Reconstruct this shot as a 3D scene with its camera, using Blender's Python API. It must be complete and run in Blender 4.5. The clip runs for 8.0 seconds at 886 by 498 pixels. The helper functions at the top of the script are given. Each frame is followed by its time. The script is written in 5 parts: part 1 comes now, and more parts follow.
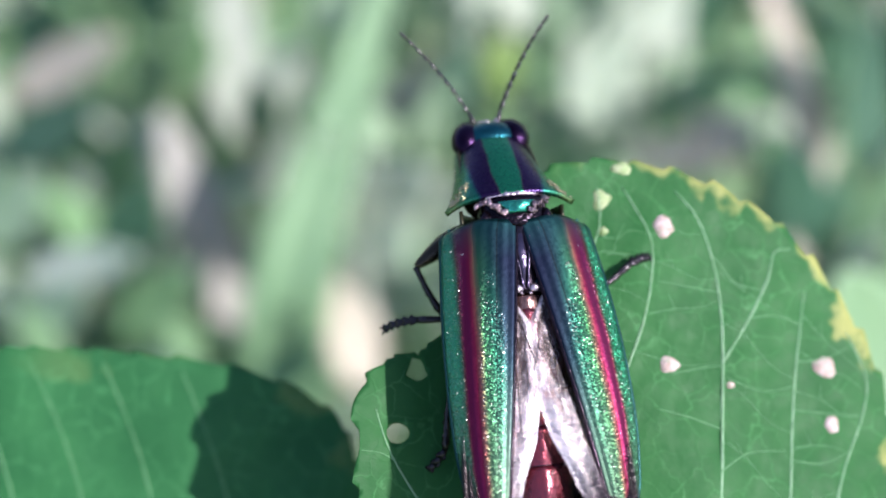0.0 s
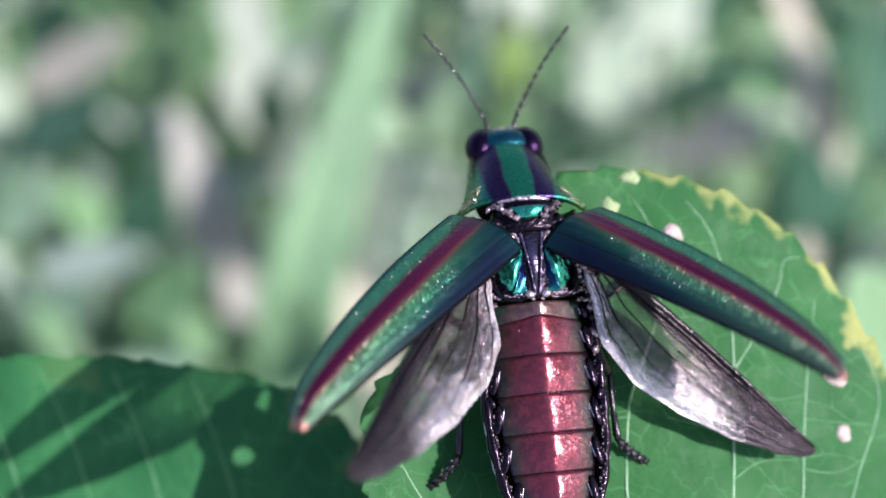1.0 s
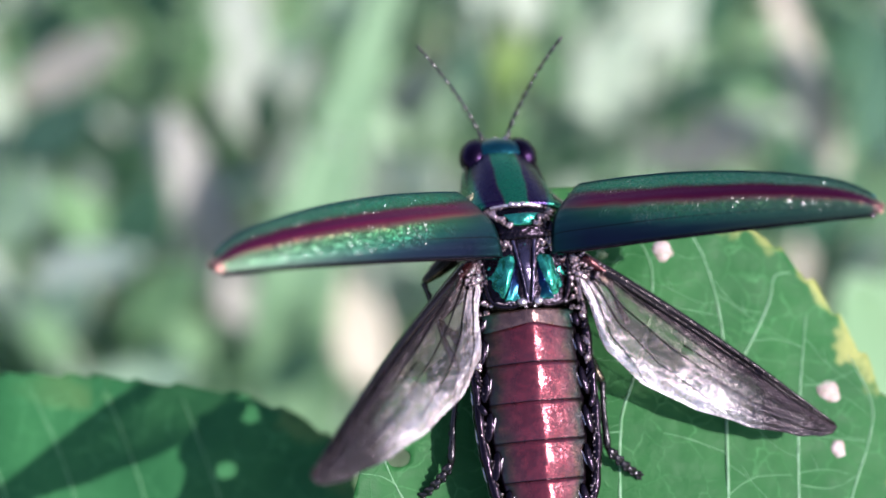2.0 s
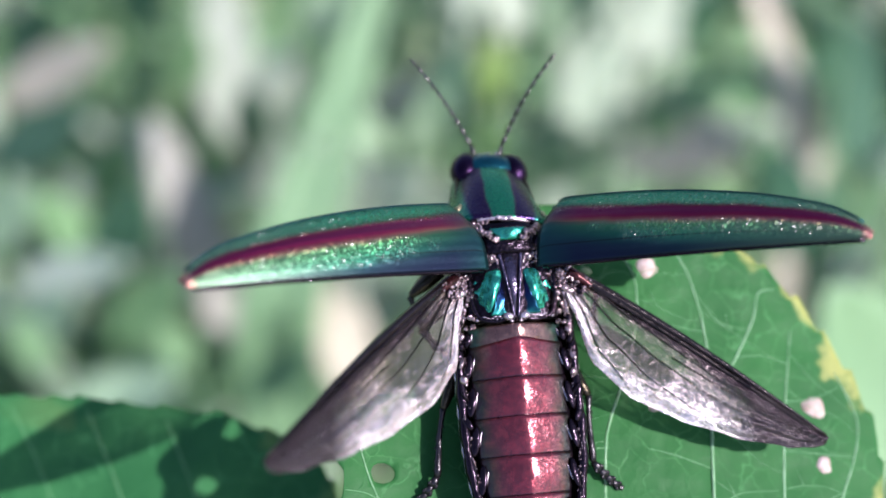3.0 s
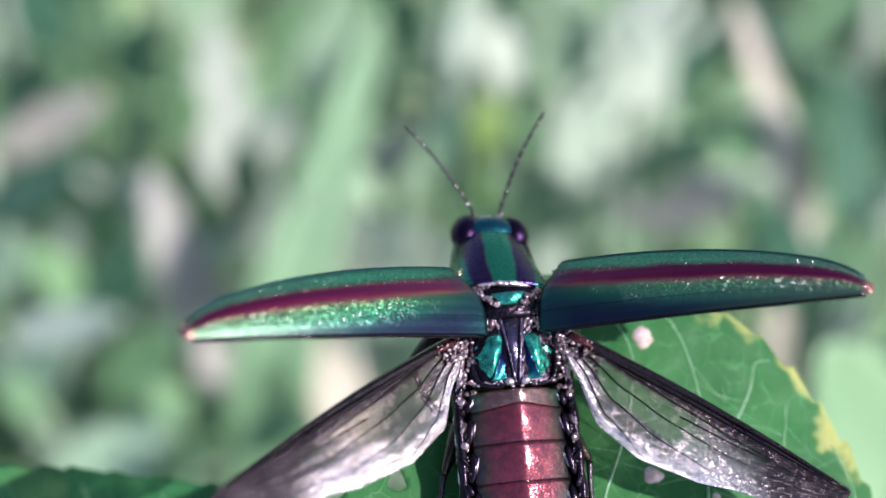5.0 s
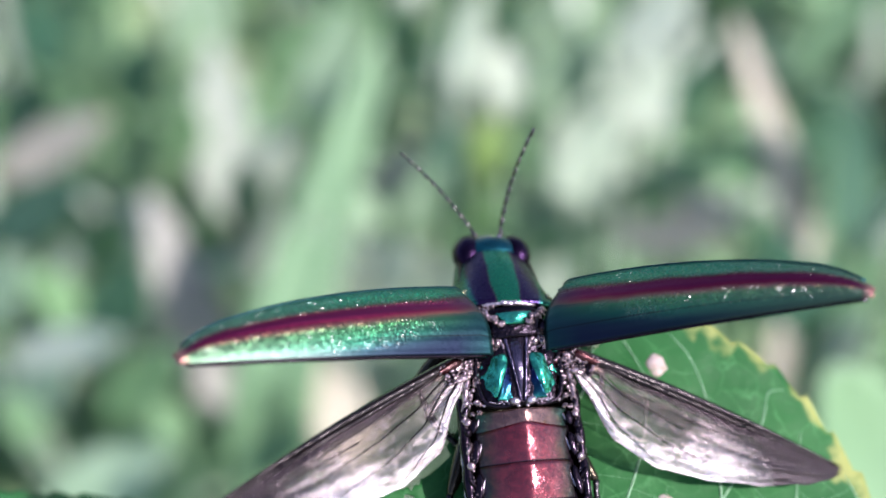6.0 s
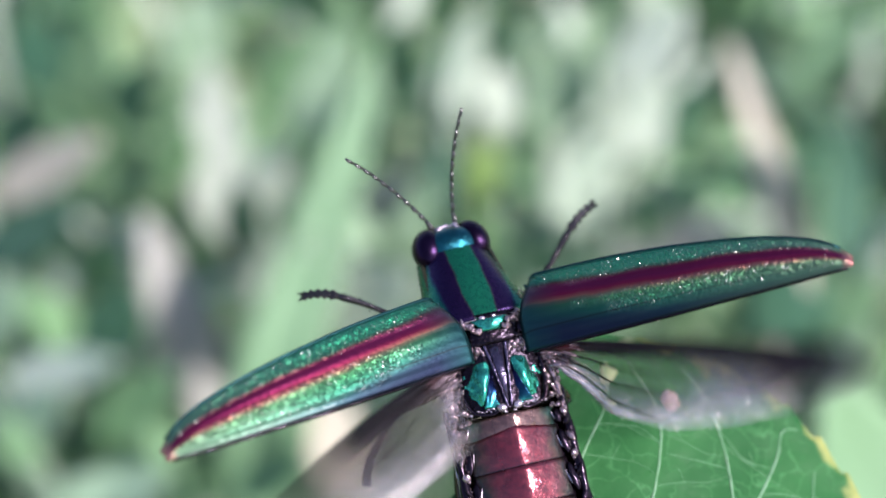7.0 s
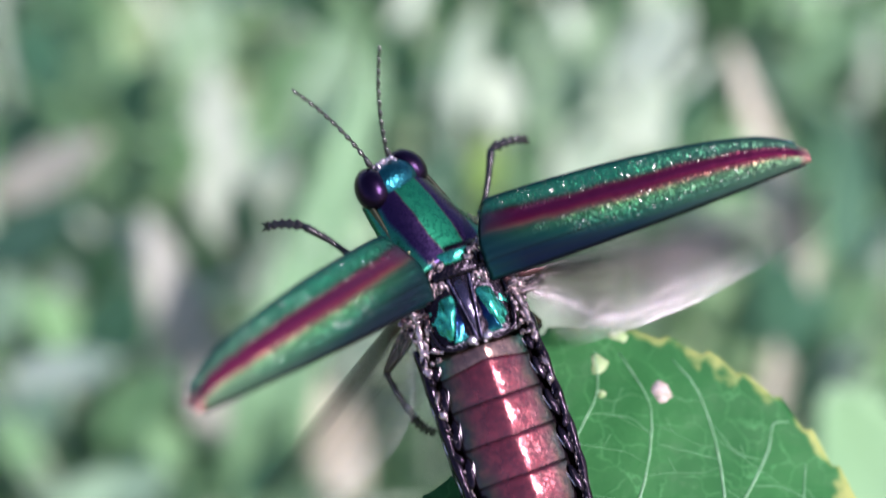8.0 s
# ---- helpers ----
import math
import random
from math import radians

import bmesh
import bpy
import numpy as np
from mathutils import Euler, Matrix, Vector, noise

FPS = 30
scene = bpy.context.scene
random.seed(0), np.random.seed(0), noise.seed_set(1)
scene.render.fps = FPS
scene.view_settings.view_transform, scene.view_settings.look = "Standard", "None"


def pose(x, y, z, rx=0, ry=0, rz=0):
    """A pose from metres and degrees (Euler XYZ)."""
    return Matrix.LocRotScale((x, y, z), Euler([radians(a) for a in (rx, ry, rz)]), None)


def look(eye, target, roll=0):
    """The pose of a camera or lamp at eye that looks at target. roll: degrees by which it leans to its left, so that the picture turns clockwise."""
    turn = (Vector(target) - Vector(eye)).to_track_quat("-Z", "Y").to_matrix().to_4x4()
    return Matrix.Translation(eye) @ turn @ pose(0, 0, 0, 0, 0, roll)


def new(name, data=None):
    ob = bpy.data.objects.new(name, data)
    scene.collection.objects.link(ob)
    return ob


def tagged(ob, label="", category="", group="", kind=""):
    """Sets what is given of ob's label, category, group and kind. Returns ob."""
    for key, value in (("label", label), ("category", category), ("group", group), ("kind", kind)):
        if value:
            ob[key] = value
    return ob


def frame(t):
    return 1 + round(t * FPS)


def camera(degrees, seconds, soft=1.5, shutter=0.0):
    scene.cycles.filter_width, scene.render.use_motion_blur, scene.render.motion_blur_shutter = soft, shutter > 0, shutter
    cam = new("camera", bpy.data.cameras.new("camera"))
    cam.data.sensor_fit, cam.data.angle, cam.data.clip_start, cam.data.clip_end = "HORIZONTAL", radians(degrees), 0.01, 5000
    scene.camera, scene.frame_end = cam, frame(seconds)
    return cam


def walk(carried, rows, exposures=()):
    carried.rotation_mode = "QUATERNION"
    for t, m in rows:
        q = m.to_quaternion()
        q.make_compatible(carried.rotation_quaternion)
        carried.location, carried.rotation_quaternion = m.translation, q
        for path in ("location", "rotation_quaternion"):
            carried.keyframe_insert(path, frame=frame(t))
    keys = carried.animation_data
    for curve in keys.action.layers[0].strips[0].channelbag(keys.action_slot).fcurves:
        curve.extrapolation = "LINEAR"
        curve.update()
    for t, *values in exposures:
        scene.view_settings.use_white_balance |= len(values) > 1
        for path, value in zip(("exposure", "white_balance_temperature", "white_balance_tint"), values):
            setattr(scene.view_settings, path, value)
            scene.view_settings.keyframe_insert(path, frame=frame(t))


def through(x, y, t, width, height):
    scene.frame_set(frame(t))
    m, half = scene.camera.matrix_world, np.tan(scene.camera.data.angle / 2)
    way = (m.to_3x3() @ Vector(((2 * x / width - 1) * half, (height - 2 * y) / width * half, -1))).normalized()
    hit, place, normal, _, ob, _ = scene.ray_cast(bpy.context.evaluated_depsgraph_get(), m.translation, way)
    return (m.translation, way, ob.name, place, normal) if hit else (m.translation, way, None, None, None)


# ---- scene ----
MM = 0.001
REACH = 128.0          # millimetres from the lens to the plane of focus
cam = camera(34.0, 8.0, soft=1.6, shutter=0.8)
cam.data.dof.use_dof = True
cam.data.dof.focus_distance = (REACH - 5) * MM
cam.data.dof.aperture_fstop = 12.5
EYE = pose(0, 0, 0.575, 40, 0, 0)
VIEW = EYE @ Matrix.Translation((0, 0, -REACH * MM))   # x right, y up the leaf, z towards the lens


def near(u, v, w, rx=0, ry=0, rz=0):
    """A pose in millimetres in the tilted frame of the leaf and the beetle."""
    return VIEW @ pose(u * MM, v * MM, w * MM, rx, ry, rz)


def held(tx, ty, yaw, pitch):
    return EYE @ Matrix.Translation((tx * MM, ty * MM, 0)) @ pose(0, 0, 0, 0, yaw, 0) @ pose(0, 0, 0, pitch, 0, 0)


walk(cam, [(0, held(0.00, 0.00, 0.000, 0.000)), (0.5, held(0.00, 1.05, 0.268, -0.324)), (1, held(0.28, 1.68, 0.474, -0.384)),
           (2.5, held(1.12, 3.77, 0.174, -0.360)), (3, held(1.05, 4.33, -0.213, -0.235)), (3.5, held(1.26, 5.31, -0.327, 0.051)),
           (4, held(1.47, 6.08, -0.396, 0.425)), (4.5, held(1.12, 6.29, -0.452, 1.075)), (6, held(-0.77, 6.85, -0.610, 2.474)),
           (6.5, held(-2.52, 7.83, -0.866, 2.827)), (7, held(-3.08, 8.11, -1.053, 3.203)), (7.5, held(-2.80, 8.11, -1.116, 3.337)),
           (8, held(-1.75, 6.78, -0.837, 3.374))],
     exposures=[(0, 0.82, 6260, 21), (8, 0.82, 6260, 21)])

# ---- light ----
to_sun = (VIEW.to_3x3() @ Vector((1.0, 0.24, 1.1))).normalized()
world = bpy.data.worlds.new("world")
scene.world = world
world.use_nodes = True
sky = world.node_tree.nodes.new("ShaderNodeTexSky")
sky.sky_type, sky.sun_disc = "NISHITA", False
sky.sun_elevation = math.asin(to_sun.z)
sky.sun_rotation = math.atan2(to_sun.x, to_sun.y)
world.node_tree.links.new(sky.outputs[0], world.node_tree.nodes["Background"].inputs[0])
world.node_tree.nodes["Background"].inputs[1].default_value = 0.15
sun = new("sun", bpy.data.lights.new("sun", "SUN"))
sun.data.energy, sun.data.angle, sun.data.color = 5.0, radians(0.6), (1.0, 0.96, 0.9)
sun.matrix_world = look(to_sun * 3, (0, 0, 0))


# ---- materials ----
class Nodes:
    """A short way to write a material's nodes."""

    def __init__(self, name):
        self.mat = bpy.data.materials.new(name)
        self.mat.use_nodes = True
        self.tree = self.mat.node_tree
        self.shader = self.tree.nodes["Principled BSDF"]
        self.out = self.tree.nodes["Material Output"]

    def add(self, kind, **values):
        node = self.tree.nodes.new("ShaderNode" + kind)
        for key, value in values.items():
            if key == "mode":
                if kind == "Math":
                    node.operation = value
                else:
                    node.blend_type = value
            else:
                self.put(node.inputs[key.replace("_", " ")], value)
        return node

    def put(self, socket, value):
        if isinstance(value, bpy.types.NodeSocket):
            self.tree.links.new(value, socket)
        else:
            socket.default_value = value

    def set(self, **values):
        for key, value in values.items():
            self.put(self.shader.inputs[key.replace("_", " ")], value)
        return self.mat

    def ramp(self, fac, *stops, step=False):
        node = self.add("ValToRGB")
        self.put(node.inputs[0], fac)
        ramp = node.color_ramp
        ramp.interpolation = "CONSTANT" if step else "LINEAR"
        while len(ramp.elements) < len(stops):
            ramp.elements.new(0.5)
        for el, (at, colour) in zip(ramp.elements, sorted(stops, key=lambda s: s[0])):
            el.position = at
            el.color = (*colour, 1) if len(colour) == 3 else colour
        return node.outputs[0]

    def coords(self, which):
        return self.add("TexCoord").outputs[which]

    def noise(self, scale, detail=4, which="Object", rough=0.55):
        node = self.add("TexNoise", Scale=scale, Detail=detail, Roughness=rough)
        self.put(node.inputs["Vector"], self.coords(which))
        return node.outputs["Fac"]

    def cells(self, scale, which="Object", edge=False):
        node = self.tree.nodes.new("ShaderNodeTexVoronoi")
        node.feature = "DISTANCE_TO_EDGE" if edge else "F1"
        self.put(node.inputs["Scale"], scale)
        self.put(node.inputs["Vector"], self.coords(which))
        return node.outputs["Distance"]

    def math(self, mode, a, b=0.0):
        node = self.add("Math", mode=mode)
        self.put(node.inputs[0], a)
        self.put(node.inputs[1], b)
        return node.outputs[0]

    def mix(self, fac, a, b, mode="MIX"):
        node = self.tree.nodes.new("ShaderNodeMix")
        node.data_type, node.blend_type = "RGBA", mode
        self.put(node.inputs[0], fac)
        self.put(node.inputs[6], a)
        self.put(node.inputs[7], b)
        return node.outputs[2]

    def bump(self, height, strength=0.5, distance=0.0002, normal=None):
        node = self.add("Bump", Strength=strength, Distance=distance)
        self.put(node.inputs["Height"], height)
        if normal is not None:
            self.put(node.inputs["Normal"], normal)
        return node.outputs[0]

    def facets(self, scale, amount, normal):
        """The normal, tilted at random from grain to grain."""
        grain = self.tree.nodes.new("ShaderNodeTexVoronoi")
        self.put(grain.inputs["Scale"], scale)
        self.put(grain.inputs["Vector"], self.coords("Object"))
        out = grain.outputs["Color"]
        for mode, value in (("SUBTRACT", (0.5, 0.5, 0.5)), ("SCALE", amount), ("ADD", normal), ("NORMALIZE", None)):
            node = self.tree.nodes.new("ShaderNodeVectorMath")
            node.operation = mode
            self.put(node.inputs[0], out)
            if value is not None:
                self.put(node.inputs["Scale" if mode == "SCALE" else 1], value)
            out = node.outputs[0]
        return out

    def uv(self):
        sep = self.add("SeparateXYZ")
        self.put(sep.inputs[0], self.coords("UV"))
        return sep.outputs[0], sep.outputs[1]

    def xyz(self):
        sep = self.add("SeparateXYZ")
        self.put(sep.inputs[0], self.coords("Object"))
        return sep.outputs


def grey(v):
    return (v, v, v)


def shine(name, colour, rough=0.3, metal=0.9, scale=9000, strength=0.4, vary=0.5):
    """Hard insect skin: one metallic colour with fine pits and cloudy variation."""
    n = Nodes(name)
    dark = tuple(c * (1 - vary) for c in colour)
    base = n.ramp(n.noise(700, 3), (0.3, dark), (0.7, colour))
    pits = n.bump(n.cells(scale), strength, 0.00004, n.bump(n.noise(1500, 4), strength * 0.6, 0.00015))
    return n.set(Base_Color=base, Metallic=metal, Roughness=rough, Normal=pits)


def make_elytron_skin():
    n = Nodes("elytron_skin")
    u, v = n.uv()
    wob = n.math("MULTIPLY", n.math("SUBTRACT", n.noise(300, 3), 0.5), 0.08)
    drift = n.math("MULTIPLY", n.math("POWER", n.math("SUBTRACT", 1.0, v), 4.0), -0.14)
    wide = n.math("MULTIPLY", n.math("SUBTRACT", n.math("ADD", u, drift), 0.62), n.ramp(v, (0.3, grey(1)), (0.9, grey(0.72))))
    s = n.math("ADD", n.math("ADD", wide, 0.62), wob)
    bands = n.ramp(s, (0.0, (0.006, 0.012, 0.022)), (0.14, (0.006, 0.026, 0.032)), (0.3, (0.008, 0.095, 0.05)), (0.44, (0.026, 0.125, 0.045)),
                   (0.485, (0.1, 0.1, 0.05)), (0.525, (0.15, 0.045, 0.04)), (0.57, (0.12, 0.006, 0.028)), (0.63, (0.085, 0.004, 0.034)), (0.7, (0.085, 0.004, 0.028)),
                   (0.73, (0.06, 0.014, 0.015)), (0.755, (0.018, 0.065, 0.035)), (0.8, (0.006, 0.15, 0.07)), (1.0, (0.005, 0.13, 0.072)))
    base_blue = n.ramp(n.math("ADD", v, n.math("MULTIPLY", u, 0.45)), (0.2, (1, 1, 1)), (0.56, (0, 0, 0)))
    blue = n.mix(n.math("LESS_THAN", s, 0.5), bands, (0.006, 0.01, 0.028, 1))
    col = n.mix(n.math("MULTIPLY", base_blue, 0.85), bands, blue)
    col = n.mix(n.ramp(v, (0.0, grey(0.9)), (0.04, grey(0.5)), (0.13, grey(0))), col, (0.005, 0.04, 0.042, 1))
    striae = n.ramp(n.math("ABSOLUTE", n.math("SUBTRACT", u, 0.27)), (0.004, grey(0.75)), (0.012, grey(0)))
    col = n.mix(striae, col, (0.003, 0.005, 0.006, 1))
    green = n.math("MAXIMUM", n.ramp(s, (0.44, grey(1)), (0.5, grey(0))), n.ramp(s, (0.74, grey(0)), (0.78, grey(1))))
    col = n.mix(n.math("MULTIPLY", green, n.ramp(v, (0.45, grey(0)), (0.92, grey(0.6)))), col, (0.07, 0.095, 0.06, 1))
    tip = n.ramp(v, (0.965, (0, 0, 0)), (0.99, (1, 1, 1)))
    col = n.mix(n.math("MULTIPLY", tip, 0.8), col, (0.34, 0.13, 0.12, 1))
    ridge = n.math("SINE", n.math("MULTIPLY", u, 42.0))
    zone = n.ramp(u, (0.1, grey(0.1)), (0.27, grey(0.7)), (0.36, grey(1)), (0.5, grey(1)), (0.56, grey(0.12)), (0.72, grey(0.12)), (0.77, grey(0.9)), (1.0, grey(0.9)))
    patch = n.ramp(n.math("ADD", n.noise(420, 3), n.math("MULTIPLY", base_blue, -0.6)), (0.18, grey(0.08)), (0.38, grey(1)))
    patch = n.math("MULTIPLY", patch, zone)
    cloud = n.math("MULTIPLY", n.noise(2600, 3), n.math("ADD", n.math("MULTIPLY", patch, 0.85), 0.15))
    even = n.bump(ridge, 0.14, 0.0001, n.bump(cloud, 0.7, 0.00009))
    grain = n.facets(9000, n.math("MULTIPLY", patch, 0.9), even)
    fleck = n.facets(10500, n.math("MULTIPLY", patch, 1.9), even)
    rough = n.ramp(n.noise(2500, 2), (0.3, grey(0.34)), (0.75, grey(0.46)))
    return n.set(Base_Color=col, Metallic=0.86, Roughness=rough, Normal=grain, Coat_Weight=n.math("MULTIPLY", patch, 0.32), Coat_Roughness=0.15,
                 Coat_IOR=1.9, Coat_Normal=fleck)


def make_pronotum_skin():
    n = Nodes("pronotum_skin")
    x, y, _ = n.xyz()
    x = n.math("ABSOLUTE", n.math("MULTIPLY", x, 1000.0))
    bulge = n.math("MULTIPLY", n.math("SINE", n.math("MULTIPLY", y, 420.0)), -0.22)
    x = n.math("ADD", n.math("ADD", x, bulge), n.math("MULTIPLY", n.math("SUBTRACT", n.noise(420, 2), 0.5), 0.5))
    col = n.ramp(n.math("DIVIDE", x, 5.0), (0.0, (0.004, 0.125, 0.062)), (0.2, (0.005, 0.115, 0.06)), (0.225, (0.04, 0.03, 0.04)), (0.245, (0.014, 0.005, 0.03)),
                 (0.54, (0.012, 0.005, 0.032)), (0.57, (0.01, 0.03, 0.05)), (0.61, (0.006, 0.085, 0.062)), (0.82, (0.014, 0.11, 0.062)), (1.0, (0.07, 0.13, 0.05)))
    pits = n.bump(n.cells(5200), 0.25, 0.00004, n.bump(n.noise(900, 4), 0.2, 0.0001))
    return n.set(Base_Color=col, Metallic=0.85, Roughness=n.ramp(n.noise(2000, 2), (0.3, grey(0.22)), (0.7, grey(0.36))), Normal=pits)


def make_wedge_skin():
    """Violet-blue at the fore end, teal at the hind end."""
    n = Nodes("wedge_skin")
    _, v = n.uv()
    col = n.ramp(n.math("ADD", v, n.math("MULTIPLY", n.math("SUBTRACT", n.noise(900, 3), 0.5), 0.3)), (0.05, (0.014, 0.008, 0.05)), (0.5, (0.006, 0.016, 0.06)), (0.8, (0.006, 0.05, 0.075)), (1.0, (0.02, 0.2, 0.17)))
    return n.set(Base_Color=col, Metallic=0.95, Roughness=0.2, Normal=n.bump(n.noise(1600, 4), 0.5, 0.00012))


def make_tergite_skin(name, middle, flank, side):
    n = Nodes(name)
    u, v = n.uv()
    x = n.math("SUBTRACT", n.math("ADD", u, n.math("MULTIPLY", n.math("SUBTRACT", n.noise(620, 5), 0.5), 0.26)), 0.5)
    x = n.math("ABSOLUTE", x)
    col = n.ramp(x, (0.0, middle), (0.18, tuple(0.9 * c for c in middle)), (0.31, tuple(0.5 * c + 0.008 for c in middle)), (0.38, flank), (0.43, side), (0.48, (0.012, 0.008, 0.014)))
    col = n.mix(n.ramp(n.noise(1500, 4), (0.42, grey(0.45)), (0.6, grey(0))), col, (0.018, 0.006, 0.012, 1))
    rim = n.ramp(v, (0.9, (0, 0, 0)), (0.935, (1, 1, 1)))
    col = n.mix(rim, col, (0.006, 0.006, 0.012, 1))
    crumb = n.bump(n.noise(3400, 4), 0.4, 0.00004, n.bump(n.noise(1100, 3), 0.25, 0.00008))
    rough = n.math("ADD", n.ramp(n.noise(1800, 3), (0.3, grey(0.18)), (0.7, grey(0.27))), n.ramp(x, (0.18, grey(0)), (0.3, grey(0.16))))
    return n.set(Base_Color=col, Metallic=0.72, Roughness=rough, Normal=n.facets(6500, 0.15, crumb), Coat_Weight=0.4, Coat_Roughness=0.17,
                 Coat_IOR=1.55, Coat_Normal=n.facets(4800, 0.14, crumb))


def make_membrane():
    """Wing skin: clear and smoky, silvery and finely creased towards the hind margin."""
    n = Nodes("wing_membrane")
    u, v = n.uv()
    lay = n.add("Mapping", Rotation=(0, 0, 0.45), Scale=(2.6, 0.8, 1.0))
    n.put(lay.inputs["Vector"], n.coords("Object"))
    folds = n.add("TexNoise", Scale=900, Detail=5, Roughness=0.6)
    n.put(folds.inputs["Vector"], lay.outputs[0])
    folds = folds.outputs["Fac"]
    crease = n.noise(2100, 4, rough=0.6)
    streak = n.noise(380, 4)
    smoke = n.ramp(u, (0.0, grey(0.97)), (0.12, grey(0.92)), (0.2, grey(0.4)), (0.4, grey(0.22)), (0.65, grey(0.32)), (1.0, grey(0.58)))
    tips = n.ramp(v, (0.45, grey(0.0)), (0.8, grey(0.65)))
    rootward = n.math("MULTIPLY", n.ramp(v, (0.04, grey(0.4)), (0.25, grey(0))), n.ramp(u, (0.2, grey(0)), (0.6, grey(1))))
    window = n.math("MULTIPLY", n.ramp(v, (0.1, grey(0)), (0.2, grey(0.3)), (0.42, grey(0.22)), (0.6, grey(0))), n.ramp(u, (0.15, grey(0)), (0.3, grey(1)), (0.8, grey(1)), (0.97, grey(0))))
    amount = n.math("SUBTRACT", n.math("ADD", smoke, n.math("ADD", tips, rootward)), window)
    amount = n.math("ADD", amount, n.math("ADD", n.math("MULTIPLY", n.math("SUBTRACT", streak, 0.5), 0.9), n.math("MULTIPLY", n.math("SUBTRACT", folds, 0.5), 1.1)))
    skin = n.ramp(u, (0.0, (0.014, 0.009, 0.012)), (0.15, (0.03, 0.022, 0.026)), (0.24, (0.16, 0.13, 0.135)), (0.5, (0.4, 0.35, 0.36)), (1.0, (0.82, 0.74, 0.77)))
    skin = n.mix(n.ramp(v, (0.04, grey(0.6)), (0.15, grey(0))), skin, (0.2, 0.06, 0.05, 1))
    skin = n.mix(rootward, skin, (0.75, 0.68, 0.7, 1))
    skin = n.mix(n.ramp(n.math("ADD", v, n.math("MULTIPLY", u, -0.12)), (0.42, grey(0)), (0.7, grey(0.96))), skin, (0.016, 0.011, 0.015, 1))
    wrinkled = n.bump(crease, 0.8, 0.00014, n.bump(folds, 1.0, 0.0002))
    mat = n.set(Base_Color=skin, Metallic=0.62, Specular_IOR_Level=0.2, Roughness=n.ramp(streak, (0.35, grey(0.13)), (0.65, grey(0.26))), Normal=n.facets(4800, 0.5, wrinkled))
    clear = n.add("BsdfTransparent", Color=(0.82, 0.78, 0.77, 1))
    both = n.add("MixShader", Fac=n.math("MINIMUM", n.math("MAXIMUM", amount, 0.08), 0.96))
    n.put(both.inputs[1], clear.outputs[0])
    n.put(both.inputs[2], n.shader.outputs[0])
    n.put(n.out.inputs[0], both.outputs[0])
    return mat


def make_leaf_skin(name, light, dark, yellow, through=0.3):
    n = Nodes(name)
    u, v = n.uv()
    cloud = n.noise(110, 5)
    base = n.ramp(cloud, (0.3, dark), (0.7, light))
    sway = n.add("TexNoise", Scale=420, Detail=3)
    n.put(sway.inputs["Vector"], n.coords("Object"))
    shift = n.add("VectorMath")
    shift.operation = "MULTIPLY_ADD"
    n.put(shift.inputs[0], sway.outputs["Color"])
    shift.inputs[1].default_value = (0.0022, 0.0022, 0.0022)
    n.put(shift.inputs[2], n.coords("Object"))

    def mesh_of(scale, wide):
        node = n.tree.nodes.new("ShaderNodeTexVoronoi")
        node.feature = "DISTANCE_TO_EDGE"
        n.put(node.inputs["Scale"], scale)
        n.put(node.inputs["Vector"], shift.outputs[0])
        return n.ramp(node.outputs["Distance"], (0.0, grey(1)), (wide * 0.5, grey(0.4)), (wide, grey(0)))
    net, fine = mesh_of(330, 0.035), mesh_of(1100, 0.09)
    broken = n.ramp(n.noise(240, 3), (0.4, grey(0.1)), (0.62, grey(0.6)))
    pale = tuple(min(1, c * 1.7 + 0.03) for c in light)
    base = n.mix(n.math("MULTIPLY", net, broken), base, (*pale, 1))
    base = n.mix(n.math("MULTIPLY", fine, 0.22), base, (*dark, 1))
    specks = n.ramp(n.noise(1300, 3), (0.66, grey(0)), (0.74, grey(0.5)))
    base = n.mix(n.math("MULTIPLY", specks, broken), base, (*pale, 1))
    rim = n.math("ADD", u, n.math("MULTIPLY", n.math("SUBTRACT", n.noise(170, 3), 0.56), -1.15))
    edge = n.ramp(rim, (0.0, grey(1)), (0.06, grey(0.75)), (0.16, grey(0)))
    base = n.mix(n.math("MULTIPLY", n.math("MULTIPLY", edge, v), yellow), base, (0.42, 0.42, 0.14, 1))
    rough = n.bump(net, 0.2, 0.00012, n.bump(n.noise(700, 5), 0.5, 0.0003))
    mat = n.set(Base_Color=base, Roughness=n.ramp(n.noise(400, 3), (0.3, grey(0.46)), (0.7, grey(0.66))), Normal=rough)
    n.shader.inputs["Specular IOR Level"].default_value = 0.13
    glow = n.add("BsdfTranslucent", Color=base)
    both = n.add("MixShader", Fac=through)
    n.put(both.inputs[1], n.shader.outputs[0])
    n.put(both.inputs[2], glow.outputs[0])
    n.put(n.out.inputs[0], both.outputs[0])
    return mat


def make_plant(name, light, dark, scale=60, through=0.3, rough=0.5):
    n = Nodes(name)
    base = n.ramp(n.noise(scale, 5), (0.3, dark), (0.7, light))
    mat = n.set(Base_Color=base, Roughness=rough, Normal=n.bump(n.noise(scale * 4, 4), 0.4, 0.001))
    glow = n.add("BsdfTranslucent", Color=base)
    both = n.add("MixShader", Fac=through)
    n.put(both.inputs[1], n.shader.outputs[0])
    n.put(both.inputs[2], glow.outputs[0])
    n.put(n.out.inputs[0], both.outputs[0])
    return mat


